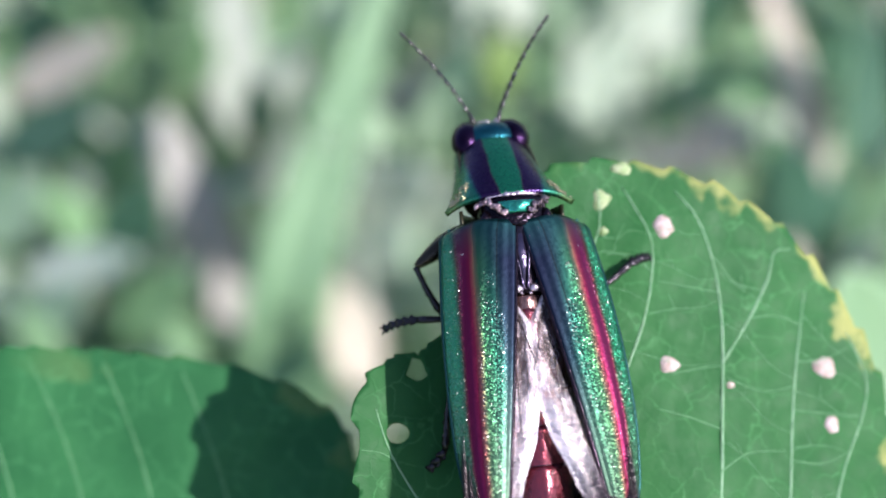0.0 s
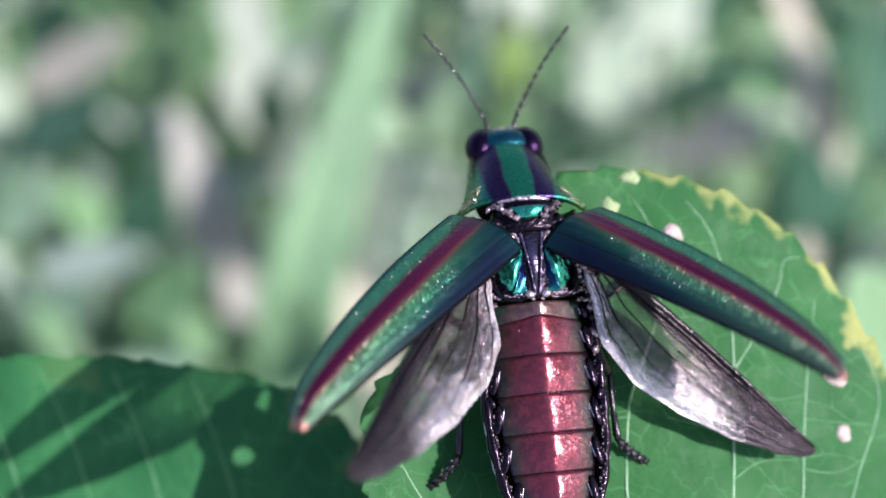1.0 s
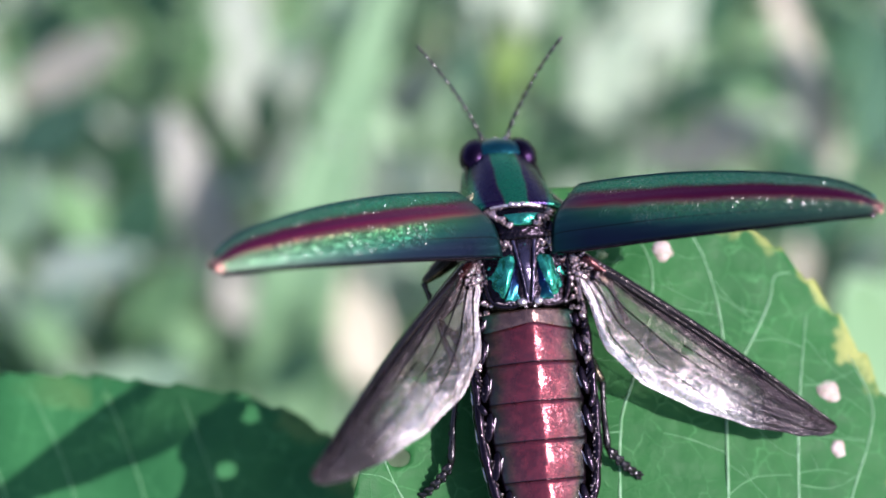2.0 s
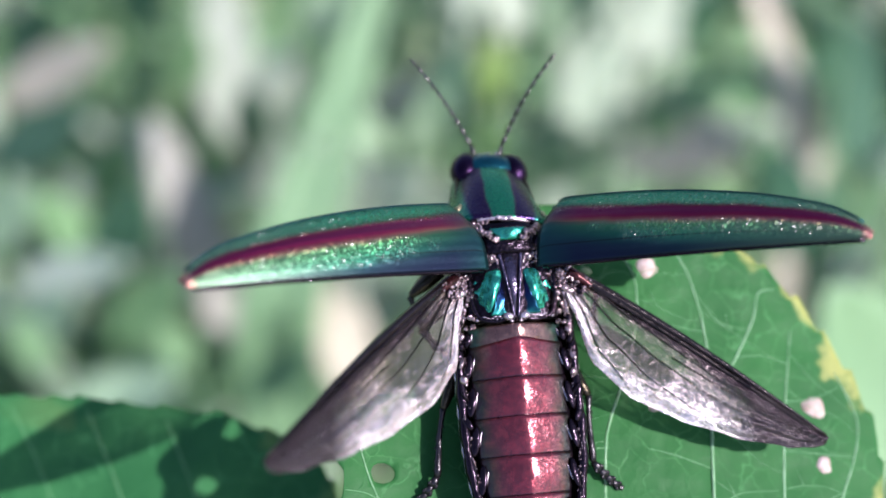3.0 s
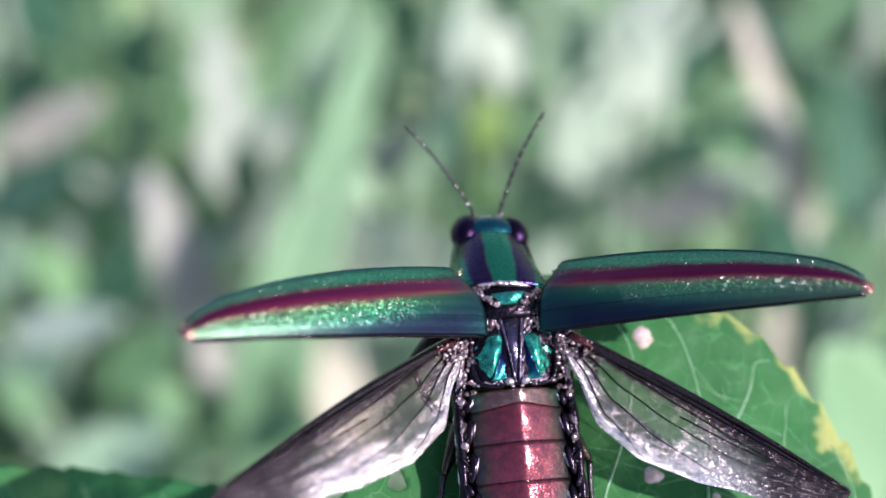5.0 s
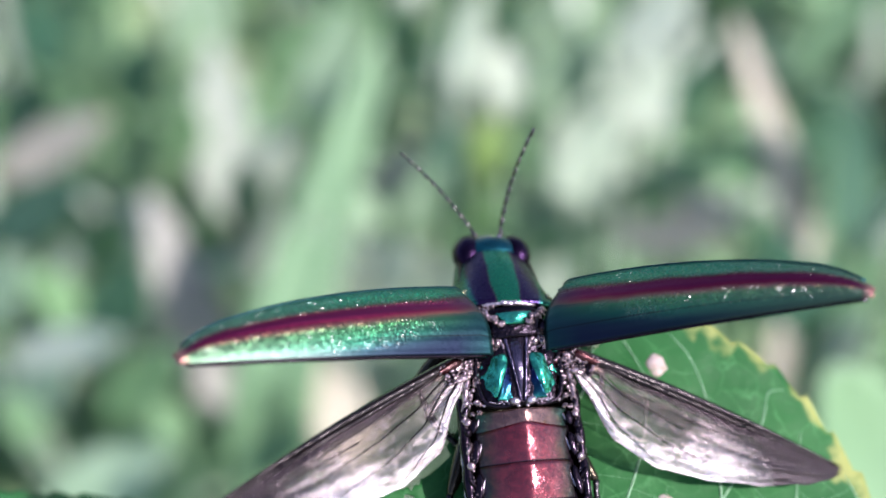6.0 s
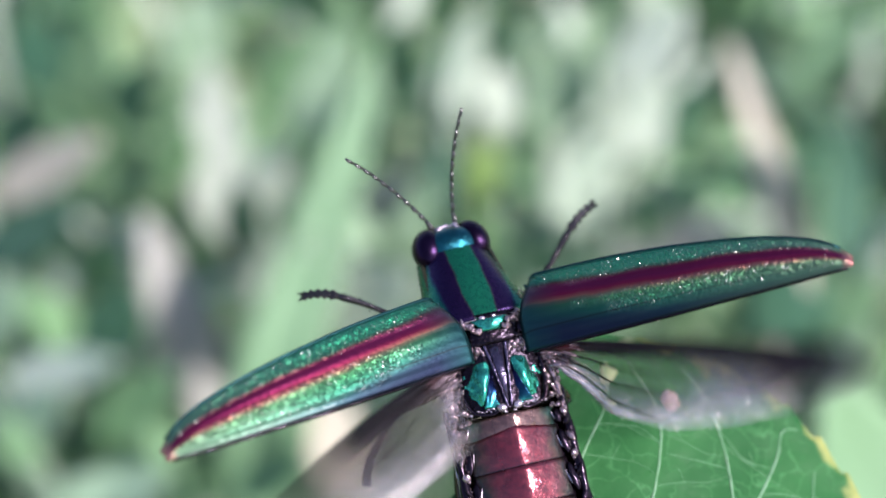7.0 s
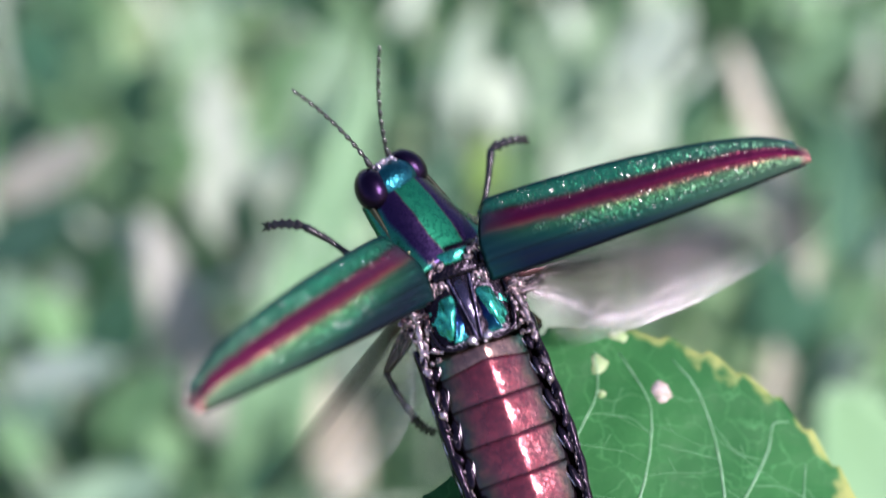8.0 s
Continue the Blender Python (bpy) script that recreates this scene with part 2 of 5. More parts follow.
ELYTRON = make_elytron_skin()
PRONOTUM = make_pronotum_skin()
TERGITE = make_tergite_skin("tergite_skin", (0.17, 0.022, 0.034), (0.055, 0.024, 0.018), (0.016, 0.02, 0.013))
FIRST_TERGITE = make_tergite_skin("first_tergite_skin", (0.16, 0.085, 0.075), (0.03, 0.045, 0.028), (0.008, 0.055, 0.04))
MEMBRANE = make_membrane()
EYE_SKIN = shine("compound_eye", (0.018, 0.008, 0.028), 0.26, 0.95, 14000, 0.2)
HEAD_SKIN = shine("head_skin", (0.006, 0.075, 0.1), 0.28, 0.9, 4200, 0.7)
FACE_SKIN = shine("face_skin", (0.45, 0.38, 0.44), 0.26, 0.75, 5000, 0.6)
GOLD = shine("gold_grain", (0.4, 0.36, 0.22), 0.22, 0.85)
TEAL = shine("teal_plate", (0.04, 0.4, 0.28), 0.22, 0.92, 2600, 0.9, 0.7)
WEDGE = make_wedge_skin()
VIOLET = shine("violet_ridge", (0.085, 0.07, 0.12), 0.2, 0.85, 3000, 0.7, 0.7)
BLACK = shine("black_skin", (0.02, 0.013, 0.022), 0.15, 0.9, 3000, 0.6)
BLACK_DULL = shine("dark_back_skin", (0.012, 0.008, 0.014), 0.22, 0.9, 2600, 0.9)
ROSE = shine("rosy_joint", (0.38, 0.28, 0.31), 0.17, 0.8, 2600, 0.9, 0.85)
RUST = shine("rust_joint", (0.055, 0.012, 0.015), 0.25, 0.65, 3000, 0.9, 0.8)
UNDER = shine("belly_skin", (0.05, 0.05, 0.03), 0.35, 0.7, 4000, 0.4)
FEELER = shine("feeler_skin", (0.07, 0.07, 0.068), 0.28, 0.6, 6000, 0.7)
LEG = shine("leg_skin", (0.034, 0.03, 0.036), 0.26, 0.75, 4000, 0.6)
BRONZE = shine("bronze_leg", (0.058, 0.046, 0.032), 0.25, 0.85, 4000, 0.4)
VEIN_DARK = shine("wing_vein", (0.014, 0.009, 0.011), 0.26, 0.6, 5000, 0.5)
LEAF = make_leaf_skin("leaf_skin", (0.03, 0.138, 0.039), (0.018, 0.098, 0.028), 0.7)
LEAF_LOW = make_leaf_skin("lower_leaf_skin", (0.032, 0.155, 0.052), (0.019, 0.105, 0.037), 0.15)
LEAF_VEIN = make_plant("leaf_vein", (0.24, 0.4, 0.25), (0.1, 0.26, 0.11), 500, 0.15)
FINE_VEIN = make_plant("fine_vein", (0.13, 0.3, 0.14), (0.05, 0.19, 0.065), 400, 0.15)
SCAR = make_plant("leaf_scar", (0.66, 0.54, 0.53), (0.36, 0.25, 0.2), 1300, 0.2)
SCAR_PALE = make_plant("pale_scar", (0.4, 0.45, 0.27), (0.2, 0.32, 0.11), 1500, 0.2)
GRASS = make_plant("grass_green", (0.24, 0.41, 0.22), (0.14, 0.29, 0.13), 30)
# on the weed leaves this pale tone stands in for sunlight
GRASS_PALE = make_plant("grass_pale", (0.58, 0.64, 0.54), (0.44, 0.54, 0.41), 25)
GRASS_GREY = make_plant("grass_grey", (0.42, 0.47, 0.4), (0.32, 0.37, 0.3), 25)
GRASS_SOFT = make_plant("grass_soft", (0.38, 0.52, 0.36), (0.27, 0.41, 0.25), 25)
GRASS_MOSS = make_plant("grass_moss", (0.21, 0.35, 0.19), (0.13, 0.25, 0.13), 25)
# on the weed leaves this dark tone stands in for shade
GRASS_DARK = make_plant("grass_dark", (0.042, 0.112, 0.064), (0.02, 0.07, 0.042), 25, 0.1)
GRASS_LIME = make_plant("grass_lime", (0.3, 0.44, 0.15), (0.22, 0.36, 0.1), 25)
STRAW = make_plant("straw", (0.48, 0.44, 0.36), (0.36, 0.33, 0.26), 40, 0.15, 0.6)
STRAW_GREY = make_plant("straw_grey", (0.33, 0.33, 0.29), (0.24, 0.24, 0.21), 40, 0.15, 0.6)
TWIG = make_plant("twig", (0.12, 0.16, 0.06), (0.07, 0.09, 0.04), 200, 0.0)


def make_ground():
    n = Nodes("ground_soil")
    base = n.ramp(n.noise(14, 8), (0.25, (0.04, 0.09, 0.04)), (0.45, (0.1, 0.19, 0.08)), (0.6, (0.2, 0.27, 0.14)), (0.75, (0.36, 0.34, 0.25)))
    return n.set(Base_Color=base, Roughness=0.95, Normal=n.bump(n.noise(60, 6), 0.8, 0.01))


GROUND = make_ground()


# ---- mesh tools (all sizes in millimetres) ----
def shell(fn, nu, nv, thick=0.0, bm=None):
    """A skin over fn(u, v) with a thickness downwards; its UV map holds u and v."""
    bm = bm or bmesh.new()
    layer = bm.loops.layers.uv.verify()
    e = 1e-3
    top, low = [], []
    for i in range(nu + 1):
        rt, rl = [], []
        for j in range(nv + 1):
            u, v = i / nu, j / nv
            p = Vector(fn(u, v))
            rt.append(bm.verts.new(p))
            if thick:
                u0, v0 = min(max(u, e), 1 - e), min(max(v, e), 1 - e)
                du = Vector(fn(u0 + e, v0)) - Vector(fn(u0 - e, v0))
                dv = Vector(fn(u0, v0 + e)) - Vector(fn(u0, v0 - e))
                nor = du.cross(dv)
                nor = nor.normalized() if nor.length > 1e-12 else Vector((0, 0, 1))
                if nor.z < 0:
                    nor = -nor
                rl.append(bm.verts.new(p - nor * thick))
        top.append(rt)
        low.append(rl)

    def face(vs, uvs):
        try:
            f = bm.faces.new(vs)
        except ValueError:
            return
        f.smooth = True
        for loop, w in zip(f.loops, uvs):
            loop[layer].uv = w

    def at(i, j):
        return (i / nu, j / nv)

    for i in range(nu):
        for j in range(nv):
            ids = ((i, j), (i + 1, j), (i + 1, j + 1), (i, j + 1))
            face([top[a][b] for a, b in ids], [at(a, b) for a, b in ids])
            if thick:
                face([low[a][b] for a, b in reversed(ids)], [at(a, b) for a, b in reversed(ids)])
    if thick:
        ring = [(i, 0) for i in range(nu)] + [(nu, j) for j in range(nv)] + [(i, nv) for i in range(nu, 0, -1)] + [(0, j) for j in range(nv, 0, -1)]
        for k in range(len(ring)):
            a, b = ring[k], ring[(k + 1) % len(ring)]
            face([top[b[0]][b[1]], top[a[0]][a[1]], low[a[0]][a[1]], low[b[0]][b[1]]], [at(*b), at(*a), at(*a), at(*b)])
    return bm


def tube(points, radii, sides=8, bm=None, flat=1.0):
    """A round rod through the points, with a radius at each; flat squeezes it along z."""
    bm = bm or bmesh.new()
    pts = [Vector(p) for p in points]
    rings = []
    for k, p in enumerate(pts):
        d = (pts[min(k + 1, len(pts) - 1)] - pts[max(k - 1, 0)]).normalized()
        side = d.cross(Vector((0, 0, 1)))
        side = side.normalized() if side.length > 1e-4 else Vector((1, 0, 0))
        up = side.cross(d)
        r = radii[k] if hasattr(radii, "__len__") else radii
        rings.append([bm.verts.new(p + side * (r * math.cos(a)) + up * (r * flat * math.sin(a)))
                      for a in (2 * math.pi * i / sides for i in range(sides))])
    for a, b in zip(rings, rings[1:]):
        for i in range(sides):
            bm.faces.new((a[i], a[(i + 1) % sides], b[(i + 1) % sides], b[i])).smooth = True
    bm.faces.new(list(reversed(rings[0])))
    bm.faces.new(rings[-1])
    return bm


def ball(centre, radii, turn=(0, 0, 0), bm=None, n=20):
    bm = bm or bmesh.new()
    m = pose(*centre, *turn) @ Matrix.Diagonal((*radii, 1))
    made = bmesh.ops.create_uvsphere(bm, u_segments=n, v_segments=max(8, n // 2), radius=1, matrix=m)
    for v in made["verts"]:
        for f in v.link_faces:
            f.smooth = True
    return bm


def fused(bm):
    """Joins loose lobes to their neighbours at the nearest point, so that they form one body."""
    left, bodies = set(bm.verts), []
    while left:
        todo, body = [left.pop()], []
        while todo:
            v = todo.pop()
            body.append(v)
            for e in v.link_edges:
                w = e.other_vert(v)
                if w in left:
                    left.discard(w)
                    todo.append(w)
        bodies.append(body)
    bodies.sort(key=lambda body: min(v.co.y for v in body))
    main, joins = list(bodies[0]), {}
    for body in bodies[1:]:
        a, b = min(((a, b) for a in main for b in body), key=lambda q: (q[0].co - q[1].co).length_squared)
        joins[b] = a
        main += [v for v in body if v is not b]
    bmesh.ops.weld_verts(bm, targetmap=joins)
    return bm


def crumbs(points, low, high, seed):
    """Many small rounded grains in one mesh, one at each point."""
    rng = random.Random(seed)
    one = bmesh.new()
    bmesh.ops.create_icosphere(one, subdivisions=2, radius=1)
    corners = [v.co.copy() for v in one.verts]
    faces = [[v.index for v in f.verts] for f in one.faces]
    one.free()
    bm = bmesh.new()
    for p in points:
        size = [rng.uniform(low, high) * f for f in (1, rng.uniform(0.7, 1.6), 0.8)]
        m = pose(*p, *(rng.uniform(-40, 40) for _ in range(3))) @ Matrix.Diagonal((*size, 1))
        made = [bm.verts.new(m @ c) for c in corners]
        for f in faces:
            bm.faces.new([made[k] for k in f]).smooth = True
    return bm


def smooth(points, n):
    """A smooth run of n + 1 points through the given ones."""
    pts = [Vector(p) for p in points]
    out = []
    for k in range(n + 1):
        x = k / n * (len(pts) - 1)
        i = min(int(x), len(pts) - 2)
        f = x - i
        p0, p1, p2, p3 = pts[max(i - 1, 0)], pts[i], pts[i + 1], pts[min(i + 2, len(pts) - 1)]
        out.append(0.5 * (2 * p1 + (p2 - p0) * f + (2 * p0 - 5 * p1 + 4 * p2 - p3) * f * f + (3 * p1 - p0 - 3 * p2 + p3) * f ** 3))
    return out


def to_mesh(name, bm, material, flip=False):
    for v in bm.verts:
        v.co *= MM
        if flip:
            v.co.x = -v.co.x
    bmesh.ops.recalc_face_normals(bm, faces=bm.faces)
    me = bpy.data.meshes.new(name)
    bm.to_mesh(me)
    bm.free()
    me.materials.append(material)
    return me


def part(name, bm, material, parent=None, label="", flip=False, m=None):
    """Links a bmesh (millimetres) as one mesh under a thing or a part."""
    ob = new(name, to_mesh(name, bm, material, flip))
    ob.parent = parent
    if m is not None:
        ob.matrix_basis = m
    return tagged(ob, label)


def empty(name, m=None):
    ob = new(name)
    ob.empty_display_size = 0.005
    if m is not None:
        ob.matrix_basis = m
    return ob


# ---- the ground and the plants behind ----
def build_ground():
    bm = bmesh.new()
    n = 90
    rows = []
    for i in range(n + 1):
        row = []
        for j in range(n + 1):
            a, b = i / n * 2 - 1, j / n * 2 - 1
            x, y = 60000 * a ** 5 + 900 * a, 60000 * b ** 5 + 900 * b + 350
            z = 18 * noise.noise((x * 0.006, y * 0.006, 0.3)) - 20
            row.append(bm.verts.new((x, y, z)))
        rows.append(row)
    for i in range(n):
        for j in range(n):
            bm.faces.new((rows[i][j], rows[i + 1][j], rows[i + 1][j + 1], rows[i][j + 1])).smooth = True
    return tagged(part("ground", bm, GROUND), "mossy soil with short weeds and dry litter", "ground", kind="structure")


build_ground()
GROUND_Z = -20.0


def blade_mesh(path, width, fold=0.18, bm=None, n=10, face=None):
    """A grass blade: a long folded strip along the path, pointed at the end, with thickness."""
    pts = smooth(path, n)
    face = Vector(face) if face is not None else VIEW.to_3x3() @ Vector((0.15, 0.1, 1))

    def fn(u, v):
        x = v * n
        i = min(int(x), n - 1)
        p = pts[i].lerp(pts[i + 1], x - i)
        d = (pts[i + 1] - pts[i]).normalized()
        side = d.cross(face).normalized()
        w = width * (0.62 + 0.38 * math.sin(math.pi * min(1, v * 1.3))) * (1 - max(0, v - 0.72) ** 1.6 / 0.28 ** 1.6 * 0.93)
        return p + side * (u - 0.5) * w + face * abs(u - 0.5) * w * fold * 2
    return shell(fn, 4, n, 0.4, bm)


def world_mm(u, v, depth):
    """A place behind the leaf: across and up in millimetres, at a distance from the lens."""
    return (EYE @ Vector((u * MM, v * MM, -depth * MM))) / MM


def foot_of(p, lean=(0, 0)):
    return Vector((p.x + lean[0], p.y + lean[1], GROUND_Z - 6))


def blade(name, a, b, width, material, label, category="grass"):
    """One blade from b (upper end) through a (lower end) and on down to the soil."""
    a, b = world_mm(*a), world_mm(*b)
    root = foot_of(a, ((a.x - b.x) * 0.25, (a.y - b.y) * 0.25 - 10))
    path = [root, root.lerp(a, 0.6), a, a.lerp(b, 0.5) + Vector((0, 0, 3)), b]
    ob = empty(name)
    part("blade", blade_mesh(path, width, n=14), material, ob)
    rib = [p - VIEW.to_3x3() @ Vector((0, 0, 0.5)) for p in smooth(path, 14)[:-1]]
    part("midrib", tube(rib, [width * 0.03 * (1 - 0.05 * k) for k in range(14)], 6), material, ob)
    return tagged(ob, label, category)


def weed(name, a, b, width, material, label, category="weed"):
    """A broad oval leaf from a to b on a thin stalk that stands in the soil."""
    a, b = world_mm(*a), world_mm(*b)
    ob = empty(name)
    face = VIEW.to_3x3() @ Vector((0.25, 0.15, 1))
    d = (b - a).normalized()
    side = d.cross(face).normalized()

    def fn(u, v):
        w = width * math.sin(math.pi * (0.04 + 0.94 * v) ** 0.8) ** 0.75
        x = (u - 0.5) * w * (1 + 0.12 * noise.noise((v * 5, a.x * 0.1, u)))
        return a.lerp(b, v) + side * x + face * (abs(u - 0.5) * w * 0.25 - 0.1 * width * math.sin(math.pi * v))
    part("blade", shell(fn, 6, 12, 0.4), material, ob)
    root = foot_of(a, (0, 12))
    part("stalk", tube(smooth([root, root.lerp(a, 0.5) + Vector((4, 0, 0)), a - d * 1, a + d * 2], 10), 1.2, 6), material, ob)
    return tagged(ob, label, category)


blade("dry_grass", (147.8, 34.6, 580), (116.3, 120.3, 550), 18, STRAW, "broad dry straw-coloured grass blade standing among green grass", "dry grass")
blade("grass_blade", (-54, -19.3, 500), (-15, 103.2, 480), 30, GRASS_MOSS, "broad moss-green grass blade rising from the soil", "grass")
weed("dry_leaf", (-77, -34, 555), (-102, 50, 525), 24, STRAW_GREY, "weathered grey-beige dry leaf on a thin stalk", "dry leaf")
weed("dry_leaf", (-29, -54, 560), (-43, 0, 530), 23, STRAW, "oval straw-coloured dry leaf on a thin stalk", "dry leaf")
# pale weed leaves have sunlight, dark ones shade, put into their colour
weed("weed_leaf", (-32, 9, 540), (-5, 28, 510), 26, GRASS_PALE, "oval weed leaf on a stalk, sunlight painted in as pale grey-green", "weed")
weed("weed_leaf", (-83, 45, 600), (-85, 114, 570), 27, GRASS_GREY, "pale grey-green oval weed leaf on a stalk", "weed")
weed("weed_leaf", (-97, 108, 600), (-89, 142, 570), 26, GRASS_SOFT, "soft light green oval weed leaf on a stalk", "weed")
weed("weed_leaf", (51, 53, 580), (70, 84, 550), 24, GRASS_PALE, "oval weed leaf on a stalk, sunlight painted in as pale grey-green", "weed")
weed("weed_leaf", (77, 74, 590), (91, 109, 560), 24, GRASS_PALE, "oval weed leaf on a stalk, sunlight painted in as pale grey-green", "weed")
weed("weed_leaf", (78, 97, 580), (101, 131, 550), 20, GRASS_PALE, "oval weed leaf on a stalk, sunlight painted in as pale grey-green", "weed")
weed("weed_leaf", (3, 96, 560), (21, 128, 530), 14, GRASS_PALE, "oval weed leaf on a stalk, sunlight painted in as pale grey-green", "weed")
weed("dry_leaf", (-56, 115, 600), (-53, 131, 570), 20, STRAW_GREY, "weathered grey-beige dry leaf on a thin stalk", "dry leaf")
weed("dry_leaf", (-26, 56, 580), (3, 69, 550), 16, STRAW_GREY, "weathered grey-beige dry leaf on a thin stalk", "dry leaf")
weed("weed_leaf", (-31, 69, 590), (-17, 101, 560), 22, GRASS_MOSS, "mossy green oval weed leaf on a stalk", "weed")
weed("weed_leaf", (-16, 107, 580), (-8, 127, 550), 15, GRASS_DARK, "low oval weed leaf, shade painted in as dark green", "weed")
weed("weed_leaf", (6, 48, 540), (8, 114, 510), 9, GRASS_DARK, "low oval weed leaf, shade painted in as dark green", "weed")
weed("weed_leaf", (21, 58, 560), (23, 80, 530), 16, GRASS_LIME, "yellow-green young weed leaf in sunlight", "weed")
weed("weed_leaf", (-149, -11, 520), (-104, -2, 490), 16, GRASS_PALE, "oval weed leaf on a stalk, sunlight painted in as pale grey-green", "weed")
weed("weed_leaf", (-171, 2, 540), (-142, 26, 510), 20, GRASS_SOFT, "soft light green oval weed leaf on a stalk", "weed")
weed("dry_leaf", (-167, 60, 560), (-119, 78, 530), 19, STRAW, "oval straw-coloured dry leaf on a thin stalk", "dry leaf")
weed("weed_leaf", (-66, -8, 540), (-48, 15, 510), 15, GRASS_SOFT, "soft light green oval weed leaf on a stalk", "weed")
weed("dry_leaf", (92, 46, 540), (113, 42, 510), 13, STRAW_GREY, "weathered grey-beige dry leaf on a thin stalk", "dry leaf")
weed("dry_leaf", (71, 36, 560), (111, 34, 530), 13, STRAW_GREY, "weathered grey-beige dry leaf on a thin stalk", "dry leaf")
weed("weed_leaf", (68, 50, 520), (102, 63, 490), 7, GRASS_DARK, "low oval weed leaf, shade painted in as dark green", "weed")
weed("weed_leaf", (98, 81, 560), (97, 99, 530), 16, GRASS_DARK, "low oval weed leaf, shade painted in as dark green", "weed")
weed("weed_leaf", (112, 91, 580), (110, 116, 550), 11, GRASS_DARK, "low oval weed leaf, shade painted in as dark green", "weed")
weed("weed_leaf", (30, 42, 520), (49, 44, 490), 10, GRASS_DARK, "low oval weed leaf, shade painted in as dark green", "weed")
weed("weed_leaf", (53, 38, 520), (63, 41, 490), 9, GRASS_DARK, "low oval weed leaf, shade painted in as dark green", "weed")
weed("weed_leaf", (108, 2, 460), (102, 34, 430), 17, GRASS_DARK, "low oval weed leaf, shade painted in as dark green", "weed")
weed("weed_leaf", (164, 33, 560), (157, 87, 530), 23, GRASS_DARK, "low oval weed leaf, shade painted in as dark green", "weed")
weed("weed_leaf", (154, 64, 580), (152, 92, 550), 14, GRASS_DARK, "low oval weed leaf, shade painted in as dark green", "weed")
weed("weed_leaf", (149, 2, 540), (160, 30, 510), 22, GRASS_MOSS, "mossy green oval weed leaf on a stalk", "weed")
weed("weed_leaf", (-165, 35, 540), (-122, 52, 510), 20, GRASS_DARK, "low oval weed leaf, shade painted in as dark green", "weed")
weed("weed_leaf", (-119, -8, 520), (-99, 23, 490), 21, GRASS_DARK, "low oval weed leaf, shade painted in as dark green", "weed")
weed("weed_leaf", (-67, 41, 540), (-67, 60, 510), 15, GRASS_DARK, "low oval weed leaf, shade painted in as dark green", "weed")
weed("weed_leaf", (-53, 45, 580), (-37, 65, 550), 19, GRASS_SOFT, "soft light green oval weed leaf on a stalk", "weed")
weed("weed_leaf", (-122, 90, 580), (-107, 110, 550), 18, GRASS_DARK, "low oval weed leaf, shade painted in as dark green", "weed")
weed("weed_leaf", (-171, 77, 580), (-149, 95, 550), 17, GRASS_DARK, "low oval weed leaf, shade painted in as dark green", "weed")
weed("weed_leaf", (-74, -38, 520), (-46, -21, 490), 15, GRASS_MOSS, "mossy green oval weed leaf on a stalk", "weed")
weed("weed_leaf", (-63, -49, 500), (-39, -29, 470), 13, GRASS_DARK, "low oval weed leaf, shade painted in as dark green", "weed")
weed("weed_leaf", (-133, -39, 500), (-138, -19, 470), 12, GRASS_MOSS, "mossy green oval weed leaf on a stalk", "weed")
weed("weed_leaf", (-47, -4, 530), (-34, 33, 500), 13, GRASS_SOFT, "soft light green oval weed leaf on a stalk", "weed")
weed("weed_leaf", (-22, 33, 600), (1, 55, 570), 25, GRASS, "mid-green oval weed leaf on a thin stalk", "weed")
weed("weed_leaf", (38, 54, 600), (42, 114, 570), 22, GRASS, "mid-green oval weed leaf on a thin stalk", "weed")
weed("weed_leaf", (39, 109, 580), (50, 131, 550), 21, GRASS_SOFT, "soft light green oval weed leaf on a stalk", "weed")
weed("weed_leaf", (29, 112, 570), (32, 126, 540), 12, GRASS_DARK, "low oval weed leaf, shade painted in as dark green", "weed")
weed("weed_leaf", (145, 100, 580), (175, 137, 550), 17, GRASS_MOSS, "mossy green oval weed leaf on a stalk", "weed")
weed("weed_leaf", (162, 107, 600), (175, 117, 570), 19, GRASS_DARK, "low oval weed leaf, shade painted in as dark green", "weed")
weed("weed_leaf", (37, 31, 560), (56, 38, 530), 16, GRASS_MOSS, "mossy green oval weed leaf on a stalk", "weed")
weed("weed_leaf", (85, 54, 560), (107, 61, 530), 14, GRASS, "mid-green oval weed leaf on a thin stalk", "weed")
weed("weed_leaf", (-149, -30, 520), (-121, -13, 490), 18, GRASS_SOFT, "soft light green oval weed leaf on a stalk", "weed")
weed("weed_leaf", (-116, -31, 530), (-87, -6, 500), 22, GRASS, "mid-green oval weed leaf on a thin stalk", "weed")
weed("weed_leaf", (-136, 2, 560), (-146, 22, 530), 19, GRASS, "mid-green oval weed leaf on a thin stalk", "weed")
weed("weed_leaf", (-135, 25, 570), (-112, 42, 540), 19, GRASS, "mid-green oval weed leaf on a thin stalk", "weed")
weed("weed_leaf", (-104, 65, 590), (-94, 90, 560), 20, GRASS, "mid-green oval weed leaf on a thin stalk", "weed")
weed("weed_leaf", (-126, 55, 580), (-102, 71, 550), 19, GRASS_MOSS, "mossy green oval weed leaf on a stalk", "weed")
weed("weed_leaf", (-62, 99, 600), (-50, 127, 570), 21, GRASS, "mid-green oval weed leaf on a thin stalk", "weed")
weed("weed_leaf", (-33, 113, 590), (-27, 138, 560), 14, GRASS_MOSS, "mossy green oval weed leaf on a stalk", "weed")
weed("weed_leaf", (65, 110, 600), (68, 138, 570), 19, GRASS_SOFT, "soft light green oval weed leaf on a stalk", "weed")
weed("weed_leaf", (-46, -41, 530), (-55, -15, 500), 17, GRASS, "mid-green oval weed leaf on a thin stalk", "weed")
